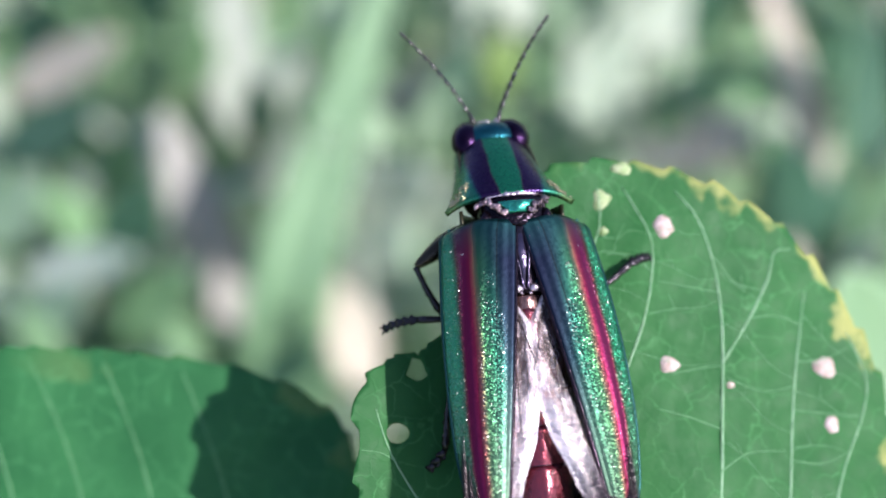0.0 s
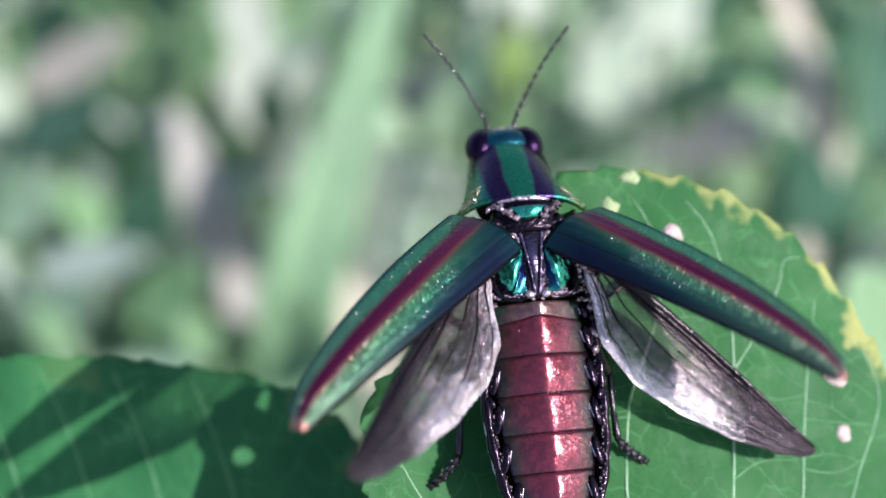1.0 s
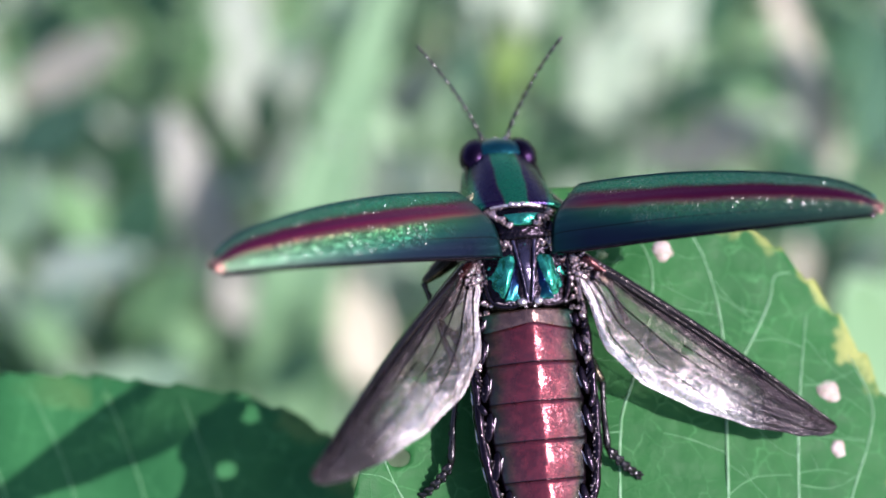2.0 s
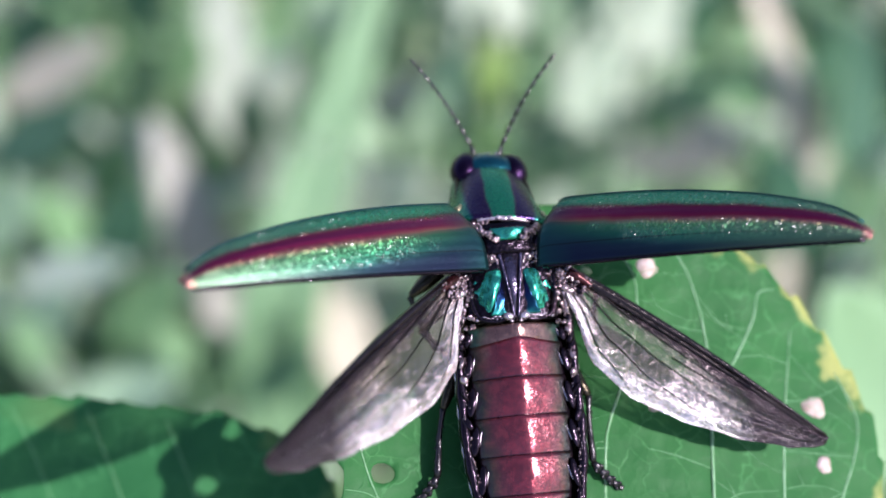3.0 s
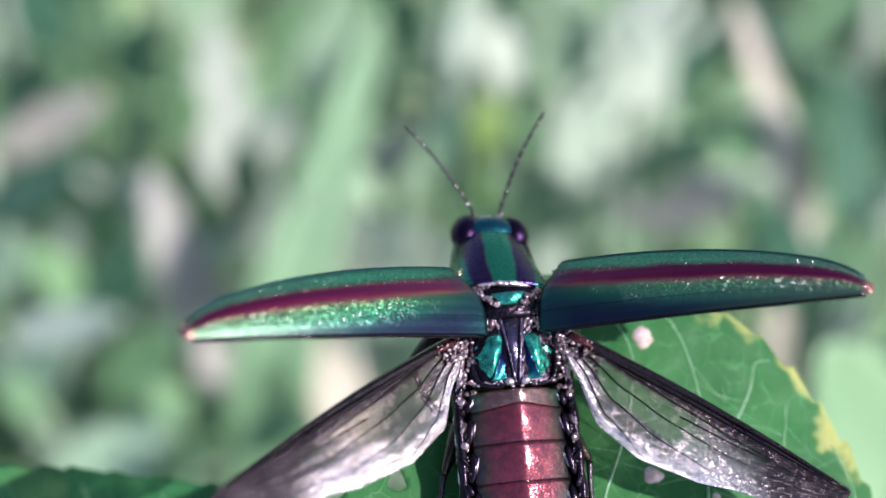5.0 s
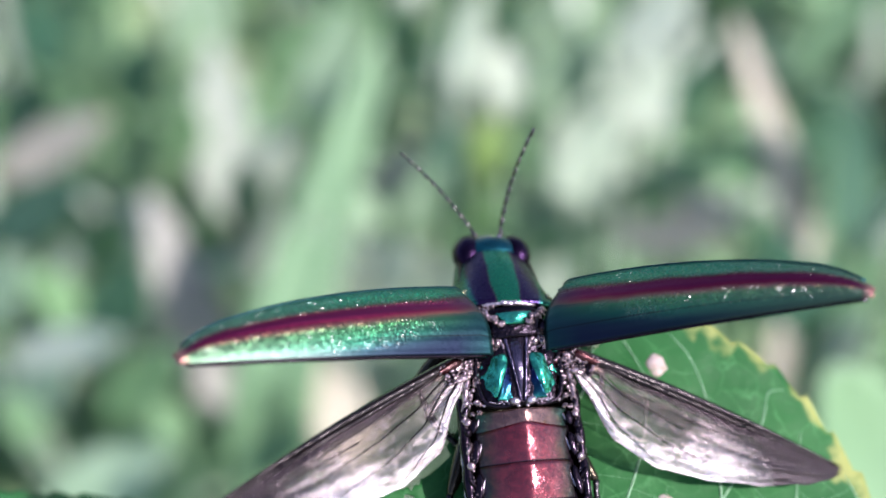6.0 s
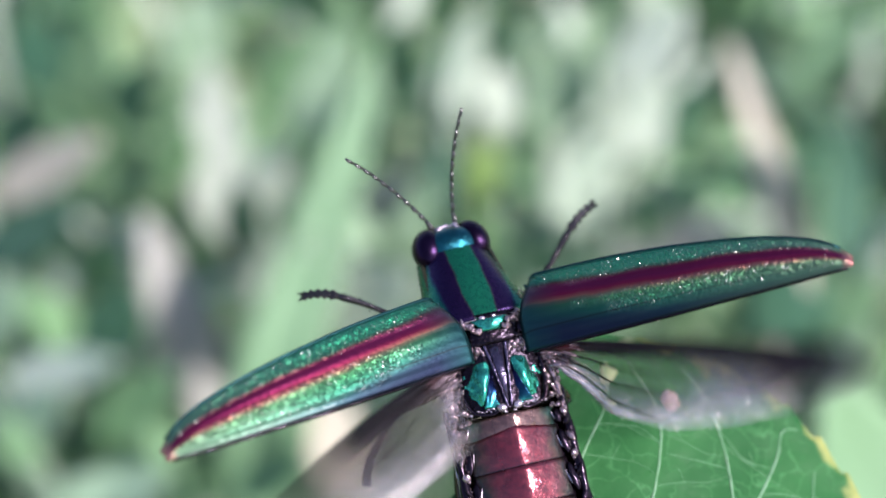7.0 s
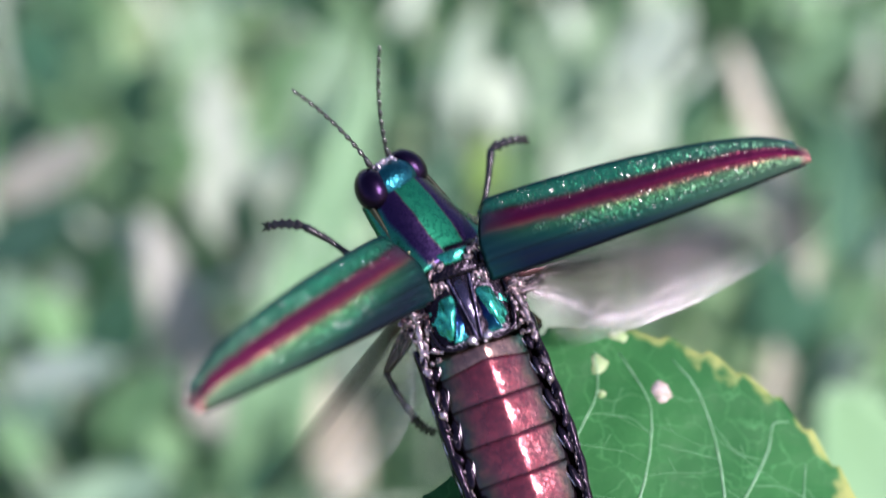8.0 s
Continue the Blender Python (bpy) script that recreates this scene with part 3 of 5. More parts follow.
weed("weed_leaf", (-171, 44, 560), (-174, 64, 530), 15, GRASS_PALE, "oval weed leaf on a stalk, sunlight painted in as pale grey-green", "weed")
weed("weed_leaf", (-150, 104, 580), (-155, 129, 550), 20, GRASS_DARK, "low oval weed leaf, shade painted in as dark green", "weed")
weed("weed_leaf", (-141, 97, 590), (-125, 123, 560), 21, GRASS_MOSS, "mossy green oval weed leaf on a stalk", "weed")
weed("weed_leaf", (-18, 40, 560), (-30, 52, 530), 11, GRASS_SOFT, "soft light green oval weed leaf on a stalk", "weed")
weed("weed_leaf", (-8, -6, 540), (-19, 8, 510), 13, GRASS_SOFT, "soft light green oval weed leaf on a stalk", "weed")
weed("weed_leaf", (-85, -39, 500), (-91, -22, 470), 11, GRASS_MOSS, "mossy green oval weed leaf on a stalk", "weed")
weed("weed_leaf", (-135, -65, 520), (-88, -39, 500), 24, GRASS_SOFT, "soft light green oval weed leaf on a stalk", "weed")
weed("weed_leaf", (88, 85, 570), (94, 99, 540), 13, GRASS_MOSS, "mossy green oval weed leaf on a stalk", "weed")
weed("weed_leaf", (18, 26, 600), (39, 40, 570), 16, GRASS_SOFT, "soft light green oval weed leaf on a stalk", "weed")
weed("weed_leaf", (45, 80, 570), (59, 112, 540), 28, GRASS_SOFT, "soft light green oval weed leaf on a stalk", "weed")
weed("weed_leaf", (24, 85, 590), (40, 109, 560), 18, GRASS_PALE, "oval weed leaf on a stalk, sunlight painted in as pale grey-green", "weed")
weed("weed_leaf", (-48, 82, 570), (-30, 120, 540), 21, GRASS_SOFT, "soft light green oval weed leaf on a stalk", "weed")
weed("weed_leaf", (-53, 6, 510), (-36, 41, 480), 18, GRASS_SOFT, "soft light green oval weed leaf on a stalk", "weed")
weed("weed_leaf", (-9, 38, 570), (3, 70, 540), 18, GRASS_SOFT, "soft light green oval weed leaf on a stalk", "weed")
weed("weed_leaf", (54, 64, 560), (59, 87, 530), 24, GRASS_PALE, "oval weed leaf on a stalk, sunlight painted in as pale grey-green", "weed")
weed("weed_leaf", (-31, 11, 545), (-7, 26, 515), 32, GRASS_PALE, "oval weed leaf on a stalk, sunlight painted in as pale grey-green", "weed")
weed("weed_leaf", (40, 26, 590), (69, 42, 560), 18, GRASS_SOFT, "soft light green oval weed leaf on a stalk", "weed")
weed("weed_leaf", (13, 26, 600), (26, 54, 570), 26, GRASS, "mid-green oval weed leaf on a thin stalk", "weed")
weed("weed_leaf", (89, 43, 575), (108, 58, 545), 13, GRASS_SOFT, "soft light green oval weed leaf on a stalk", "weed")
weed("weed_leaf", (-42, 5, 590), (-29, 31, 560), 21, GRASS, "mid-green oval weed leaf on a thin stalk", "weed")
weed("weed_leaf", (-66, 20, 560), (-55, 44, 530), 13, GRASS_PALE, "oval weed leaf on a stalk, sunlight painted in as pale grey-green", "weed")
weed("weed_leaf", (113, 0, 440), (102, 27, 410), 15, GRASS_DARK, "low oval weed leaf, shade painted in as dark green", "weed")
weed("weed_leaf", (131, 8, 470), (118, 24, 440), 13, GRASS_DARK, "low oval weed leaf, shade painted in as dark green", "weed")
weed("weed_leaf", (98, 4, 450), (92, 23, 420), 11, GRASS_DARK, "low oval weed leaf, shade painted in as dark green", "weed")
weed("weed_leaf", (52, 43, 530), (61, 76, 500), 26, GRASS_PALE, "oval weed leaf on a stalk, sunlight painted in as pale grey-green", "weed")
weed("weed_leaf", (77, 72, 540), (82, 100, 510), 22, GRASS_PALE, "oval weed leaf on a stalk, sunlight painted in as pale grey-green", "weed")
weed("weed_leaf", (30, 82, 550), (25, 104, 520), 15, GRASS_PALE, "oval weed leaf on a stalk, sunlight painted in as pale grey-green", "weed")
weed("weed_leaf", (71, 97, 540), (91, 125, 510), 21, GRASS_PALE, "oval weed leaf on a stalk, sunlight painted in as pale grey-green", "weed")
weed("weed_leaf", (9, 81, 520), (18, 113, 490), 11, GRASS_PALE, "oval weed leaf on a stalk, sunlight painted in as pale grey-green", "weed")
weed("weed_leaf", (-37, 20, 520), (-24, 40, 490), 14, GRASS_PALE, "oval weed leaf on a stalk, sunlight painted in as pale grey-green", "weed")
weed("weed_leaf", (-45, 35, 520), (-27, 56, 490), 19, GRASS_PALE, "oval weed leaf on a stalk, sunlight painted in as pale grey-green", "weed")
weed("weed_leaf", (-30, -8, 530), (-15, 10, 500), 21, GRASS_PALE, "oval weed leaf on a stalk, sunlight painted in as pale grey-green", "weed")
weed("weed_leaf", (-60, 53, 540), (-53, 76, 510), 15, GRASS_PALE, "oval weed leaf on a stalk, sunlight painted in as pale grey-green", "weed")
weed("weed_leaf", (-1, 5, 560), (16, 23, 530), 20, GRASS_PALE, "oval weed leaf on a stalk, sunlight painted in as pale grey-green", "weed")
weed("weed_leaf", (41, 5, 600), (50, 31, 570), 19, GRASS_PALE, "oval weed leaf on a stalk, sunlight painted in as pale grey-green", "weed")
weed("weed_leaf", (110, -46, 330), (82, -5, 300), 33, GRASS_MOSS, "mossy green oval weed leaf on a stalk", "weed")


def build_grass():
    """The low sward: many bent blades of mixed greens, in one mesh for each tone."""
    rng = random.Random(7)
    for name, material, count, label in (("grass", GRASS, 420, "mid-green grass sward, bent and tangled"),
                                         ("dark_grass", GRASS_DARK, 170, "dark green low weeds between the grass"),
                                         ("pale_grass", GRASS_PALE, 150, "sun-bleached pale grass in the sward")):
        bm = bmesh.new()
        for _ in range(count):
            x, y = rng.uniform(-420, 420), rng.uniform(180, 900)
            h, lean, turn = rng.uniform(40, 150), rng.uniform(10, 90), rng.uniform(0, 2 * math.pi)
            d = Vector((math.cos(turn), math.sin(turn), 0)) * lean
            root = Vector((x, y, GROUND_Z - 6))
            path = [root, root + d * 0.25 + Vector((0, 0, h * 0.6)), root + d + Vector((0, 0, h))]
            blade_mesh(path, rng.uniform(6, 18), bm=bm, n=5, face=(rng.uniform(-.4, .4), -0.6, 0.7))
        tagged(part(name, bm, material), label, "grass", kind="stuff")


build_grass()


# ---- leaves ----
def leaf_mesh(rim, centre, holes, bend, step=0.5, teeth=0.35, tooth=2.3, thick=0.28, wave=0.5):
    """A leaf blade cut from a fine net. rim: (angle, radius) pairs round the centre; holes: (x, y, radius, stretch)."""
    angles = [a for a, _ in rim]

    def radius(a):
        a = (a - angles[0]) % 360 + angles[0]
        k = max(i for i, b in enumerate(angles) if b <= a)
        n = len(rim)
        p = [rim[(k + o) % n][1] for o in (-1, 0, 1, 2)]
        nxt = angles[k + 1] if k + 1 < n else angles[0] + 360
        t = (a - angles[k]) / (nxt - angles[k])
        return p[1] + 0.5 * t * (p[2] - p[0] + t * (2 * p[0] - 5 * p[1] + 4 * p[2] - p[3] + t * (3 * (p[1] - p[2]) + p[3] - p[0])))

    def inside(x, y):
        dx, dy = x - centre[0], y - centre[1]
        a = math.degrees(math.atan2(dy, dx))
        r = radius(a)
        saw = (math.radians(a) * r / tooth) % 1.0
        d = r + teeth * (saw - 0.5) + 0.35 * noise.noise((x * 0.25, y * 0.25, 1)) - math.hypot(dx, dy)
        for hx, hy, hr, st in holes:
            ragged = hr * (1 + 0.3 * noise.noise((x * 0.7, y * 0.7, hx)))
            if st:
                d = min(d, math.hypot((x - hx) / st, y - hy) - ragged)
            else:      # a three-cornered hole
                px, py = x - hx, y - hy
                d = min(d, max(-py, 0.87 * px + 0.42 * py, -0.95 * px + 0.32 * py) - ragged)
        return d

    big = max(r for _, r in rim) + 2
    n = int(2 * big / step)
    bm = bmesh.new()
    layer = bm.loops.layers.uv.verify()
    pts = {}
    for i in range(n + 1):
        for j in range(n + 1):
            x, y = centre[0] - big + i * step, centre[1] - big + j * step
            pts[i, j] = [x, y, inside(x, y)]
    keep = set()
    for i in range(n):
        for j in range(n):
            ids = ((i, j), (i + 1, j), (i + 1, j + 1), (i, j + 1))
            if sum(pts[c][2] > 0 for c in ids) >= 2:
                keep.add((i, j))
    used = {c for i, j in keep for c in ((i, j), (i + 1, j), (i + 1, j + 1), (i, j + 1))}
    top, low, edge = {}, {}, {}
    for c in used:
        x, y, d = pts[c]
        border = any((c[0] + a, c[1] + b) not in keep for a in (-1, 0) for b in (-1, 0))
        if border:
            for _ in range(3):
                gx = (inside(x + 0.05, y) - inside(x - 0.05, y)) / 0.1
                gy = (inside(x, y + 0.05) - inside(x, y - 0.05)) / 0.1
                g = max(0.3, gx * gx + gy * gy)
                x, y = x - max(-0.4, min(0.4, d * gx / g)), y - max(-0.4, min(0.4, d * gy / g))
                d = inside(x, y)
        z = bend(x, y) + wave * noise.noise((x * 0.11, y * 0.11, 4)) + 0.12 * noise.noise((x * 0.5, y * 0.5, 2))
        top[c], low[c], edge[c] = bm.verts.new((x, y, z)), bm.verts.new((x, y, z - thick)), max(0.0, d)
    sides = {}
    for i, j in keep:
        ids = ((i, j), (i + 1, j), (i + 1, j + 1), (i, j + 1))
        for vs in ([top[c] for c in ids], [low[c] for c in reversed(ids)]):
            f = bm.faces.new(vs)
            f.smooth = True
        for a, b in zip(ids, ids[1:] + ids[:1]):
            sides[a, b] = True
    for a, b in sides:
        if (b, a) not in sides:
            bm.faces.new((top[b], top[a], low[a], low[b])).smooth = True
    dist = {}
    for c in used:
        dist[top[c]] = dist[low[c]] = edge[c]
    for f in bm.faces:
        for loop in f.loops:
            loop[layer].uv = (min(1.0, dist[loop.vert] / 12.0), min(1.0, max(0.0, (loop.vert.co.x - centre[0] + 8) / 14)))
    return bm, (lambda x, y: bend(x, y) + wave * noise.noise((x * 0.11, y * 0.11, 4)) + 0.12 * noise.noise((x * 0.5, y * 0.5, 2)))


def vein(leaf, points, r0, r1, height, name="vein", material=LEAF_VEIN):
    pts = [(p.x, p.y, height(p.x, p.y) + 0.02) for p in smooth([(*q, 0) for q in points], 16)]
    radii = [r0 + (r1 - r0) * k / 16 for k in range(17)]
    return part(name, tube(pts, radii, 6, flat=0.7), material, leaf)


def scar(leaf, x, y, r, height, material, stretch=1.0, name="scar"):
    """A dead patch: a thin ragged wafer on the blade."""
    bm = bmesh.new()
    ring = []
    for k in range(18):
        a = 2 * math.pi * k / 18
        q = r * (1 + 0.35 * noise.noise((math.cos(a) * 1.4 + x, math.sin(a) * 1.4 + y, 0)) + 0.1 * math.sin(3 * a + x))
        px, py = x + q * stretch * math.cos(a), y + q * math.sin(a)
        ring.append((px, py))
    top = [bm.verts.new((px, py, height(px, py) + 0.03)) for px, py in ring]
    low = [bm.verts.new((px, py, height(px, py) - 0.1)) for px, py in ring]
    mid = bm.verts.new((x, y, height(x, y) + 0.02))
    for k in range(18):
        bm.faces.new((top[k], top[(k + 1) % 18], mid)).smooth = True
        bm.faces.new((low[k], low[(k + 1) % 18], top[(k + 1) % 18], top[k]))
    return part(name, bm, material, leaf)


LEAF_TILT = 10.0
LEAF_ROLL = 7.0
LOW_ORIGIN = (6.62, 0.16, -5.91)
LEAF_ORIGIN = (6.53, 0.16, -4.09)

VEINS = (
    ((16.9, -49.4), (18.1, -31.5), (19.0, -22.4), (19.5, -10.4), (19.2, -3.0), (17.6, 2.6), (15.2, 5.6)),
    ((19.5, -10.4), (22.1, -6.5), (24.3, -2.5), (25.0, 0.1), (26.6, 0.5)),
    ((12.3, -44.6), (9.4, -25.4), (9.3, -14.8), (10.4, -10.9), (12.1, -6.2), (12.9, -0.6), (12.2, 2.3), (10.1, 5.9)),
    ((21.5, -45.9), (24.9, -31.6), (25.8, -22.4), (26.7, -11.8), (27.7, -5.6), (28.1, -3.4)),
    ((25.0, -43.8), (29.4, -29.6), (31.0, -21.3), (33.6, -15.0), (34.1, -11.3), (32.3, -7.2)),
    ((6.9, -44.5), (1.6, -25.4), (2.3, -12.1), (5.6, -3.3), (7.9, 1.8), (7.7, 5.8)),
    ((4.6, -44.5), (-6.0, -27.4), (-11.1, -19.5), (-12.8, -15.0)),
)


def build_leaf():
    leaf = empty("leaf")
    tagged(leaf, "broad green toothed leaf with yellowed margin, pale scars and chewed holes", "leaf")
    rim = ((-180, 25.9), (-152, 26.6), (-121, 29.2), (-86, 33.5), (-54, 33.1), (-26, 28.6), (0, 25.5), (18, 25.7), (42, 25.9), (61, 26.6), (82, 27.4), (102, 28.2), (118, 27.3), (134, 22.2), (151, 21.5), (161, 25.5), (169, 26.3))
    holes = ((-9.1, -11.6, 0.75, 0), (-10.7, -17.2, 0.9, 1.25))

    def bend(x, y):
        return 0.6 - 0.004 * (x - 10) ** 2 * (1 if x > 10 else 0.5) + 0.02 * (y - 5) + 0.016 * max(0, -3 - x) ** 2
    bm, height = leaf_mesh(rim, (11.3, -19.5), holes, bend, teeth=0.75, tooth=4.4)
    part("blade", bm, LEAF, leaf)
    for points, wide in zip(VEINS, (0.19, 0.12, 0.16, 0.16, 0.14, 0.14, 0.12)):
        vein(leaf, points, wide, 0.055, height)
    rng = random.Random(3)
    for a, b in (((19.5, -10.7), (14.6, -11.6)), ((19.3, -16.6), (13.1, -14.8)), ((19.9, -11.9), (26.8, -12.4)), ((19.1, -20.4), (25.5, -18.5)), ((26.9, -10.2), (32.8, -8.5)),
                 ((19.3, -3.9), (13.3, -3.0)), ((26.4, -14.7), (33.4, -15.3)), ((26.1, -19.4), (32.0, -18.5)), ((12.9, -2.3), (8.5, -0.5)), ((22.3, -6.2), (27.5, -6.6)), ((9.5, -14.8), (3.4, -13.0)),
                 ((-11.1, -19.5), (-14.1, -18.7)), ((18.9, -0.5), (23.7, -3.5))):
        mid = ((a[0] + b[0]) / 2 + rng.uniform(-.5, .5), (a[1] + b[1]) / 2 + rng.uniform(-1, 1))
        vein(leaf, (a, mid, b), 0.06, 0.035, height, material=FINE_VEIN)
    # ladder veins between the side veins
    def along(points, f):
        run = smooth([(*q, 0) for q in points], 40)
        return run[int(f * 40)]
    rows = (VEINS[5], VEINS[2], VEINS[0], VEINS[3], VEINS[4])
    for left, right in zip(rows, rows[1:]):
        for k in range(6):
            f = 0.3 + 0.1 * k + rng.uniform(-.02, .02)
            a, b = along(left, f), along(right, min(1, f + rng.uniform(-.03, .05)))
            if 3 < (b - a).length < 11:
                m1, m2 = a.lerp(b, 0.35) + Vector((rng.uniform(-.3, .3), rng.uniform(-.7, .7), 0)), a.lerp(b, 0.68) + Vector((rng.uniform(-.3, .3), rng.uniform(-.7, .7), 0))
                vein(leaf, (a.xy, m1.xy, m2.xy, b.xy), 0.035, 0.02, height, material=FINE_VEIN)
                vein(leaf, (m1.xy, (m1 + Vector((rng.uniform(-.8, .8), 1.4, 0))).xy), 0.035, 0.02, height, material=FINE_VEIN)
    for x, y, r, st in ((14.0, 2.1, 0.95, 1.0), (14.4, -10.7, 0.75, 1.3), (29.8, -10.7, 0.95, 1.2), (30.3, -16.0, 0.8, 0.9), (20.2, -12.5, 0.35, 1.0)):
        scar(leaf, x, y, r, height, SCAR, st)
    for x, y, r, st in ((8.1, 4.6, 0.95, 0.85), (8.3, 1.6, 0.4, 1.1), (10.1, 7.6, 0.6, 1.5)):
        scar(leaf, x, y, r, height, SCAR_PALE, st)
    stalk = [(12, -46, 0.3), (11, -54, -2), (6, -70, -14), (0, -90, -40)]
    part("petiole", tube(smooth(stalk, 20), 0.7, 10), TWIG, leaf)
    leaf.scale = (0.9864,) * 3
    return leaf


def build_low_leaf():
    leaf = empty("leaf", near(*LOW_ORIGIN, -LEAF_TILT))
    tagged(leaf, "broad green toothed leaf hanging below, crossed by shadows", "leaf")
    rim = ((-153, 38.3), (-126, 34.9), (-97, 30.7), (-64, 30.3), (-30, 31.3), (0, 31.3), (22, 32.7), (38, 33.9), (54, 30.9), (74, 27.8), (105, 28.3), (150, 34.2), (180, 37.4))

    def bend(x, y):
        return -14.6 + 0.05 * (y + 10) - 0.003 * (x + 40) ** 2
    bm, height = leaf_mesh(rim, (-44.4, -35.2), (), bend, step=0.7, teeth=0.6, tooth=3.4, wave=0.9)
    part("blade", bm, LEAF_LOW, leaf)
    vein(leaf, ((-15.1, -49.2), (-33.1, -44.7), (-55.3, -41.5), (-79.2, -38.3)), 0.5, 0.2, height, "midrib")
    for x0, x1, y1 in ((-25.5, -33, -10.2), (-33, -41, -9.2), (-40, -48.5, -8.8), (-47, -55.5, -8.6), (-54, -62, -9.5)):
        vein(leaf, ((x0, -45), (x0 - 0.6, -33), (x0 - 3.6, -20), (x1, y1)), 0.16, 0.06, height, material=FINE_VEIN)
    part("petiole", tube(smooth([(-14, -40, -14), (-8, -48, -16), (-2, -66, -24), (0, -90, -41)], 16), 0.7, 10), TWIG, leaf)
    return leaf


leaf = build_leaf()
low_leaf = build_low_leaf()


def build_stem():
    top = (near(*LOW_ORIGIN, -LEAF_TILT) @ Vector((0, -0.0885, -0.040))) / MM
    pts = [(top.x + 1, top.y + 2, top.z + 14), top, (top.x + 4, top.y - 4, top.z - 120), (top.x + 16, top.y, top.z - 260), (top.x + 10, top.y + 6, GROUND_Z - 12)]
    ob = part("plant_stem", tube(smooth(pts, 30), [1.0 + 1.4 * k / 30 for k in range(31)], 12), TWIG)
    return tagged(ob, "slender green-brown woody stem carrying the leaves", "stem")


build_stem()


# ---- the beetle ----
HINGE = Vector((3.4, 0.6, 3.1))
LEAN = 10.0
RISE = Vector((-0.5, 1.4, 1.0))
WING_ROOT = Vector((4.3, -1.2, 2.0))
NECK = Vector((-0.2, 2.6, 0.3))


def elytron_form(u, v):
    inner = -3.2 + 2.9 * v
    taper = 1 - max(0, (v - 0.42) / 0.58) ** 5.5
    outer = (3.1 + 0.55 * math.sin(math.pi * min(1, v * 1.25))) * taper + 0.5 * (1 - taper)
    outer = max(outer, inner + 0.5)
    shoulder = 1 - max(0, (0.05 - v) / 0.05) ** 2 * 0.12
    x = inner + (outer - inner) * u * shoulder
    corner = 0.9 * max(0, (u - 0.4) / 0.6) ** 2 * (1 - v) ** 10
    y = 0.4 - 27.8 * v + 0.7 * u * (1 - v) ** 6 - 2.0 * (1 - shoulder) * u - corner
    z = 0.15 * math.sin(math.pi * u) - 2.1 * u ** 2.6 * (1 - 0.5 * v) + 0.9 * math.sin(math.pi * v) - 0.2
    return x, y, z


def wing_form(u, v):
    """u: from the front margin to the hind margin; v: from the root to the tip."""
    marks = ((0, 0.5), (0.1, 2.9), (0.25, 6.2), (0.4, 7.0), (0.58, 6.3), (0.74, 4.9), (0.9, 2.9), (0.97, 1.6), (1.01, 0.5))
    k = max(i for i, m in enumerate(marks) if m[0] <= v)
    f = (v - marks[k][0]) / (marks[k + 1][0] - marks[k][0])
    chord = marks[k][1] + (marks[k + 1][1] - marks[k][1]) * (f * f * (3 - 2 * f) * 0.4 + f * 0.6)
    x = 0.35 + 0.5 * math.sin(math.pi * v) - chord * u
    y = -28.0 * v
    crumple = 0.4 * noise.noise((x * 0.3, y * 0.22, 1)) * (0.2 + u) + 0.1 * noise.noise((x * 1.1, y * 0.6, 5)) * u * min(1, chord / 5)
    fan = 0.13 * math.sin(u * 30 + 5 * noise.noise((v * 3, u, 2))) * min(1, chord / 5) * (0.25 + 0.75 * u)
    return x, y, 0.3 * math.sin(u * 9 + v * 3) * u * min(1, chord / 5) + crumple + fan + 0.05 * noise.noise((x * 2.6, y * 1.9, 3)) * u


def abdomen_half(y):
    t = max(0.0, min(1.0, (-6.2 - y) / 25.5))
    return 5.2 * (1 - 0.06 * (1 - t)) * math.sqrt(max(0.02, 1 - max(0, (t - 0.35) / 0.66) ** 2.2)) + 0.25


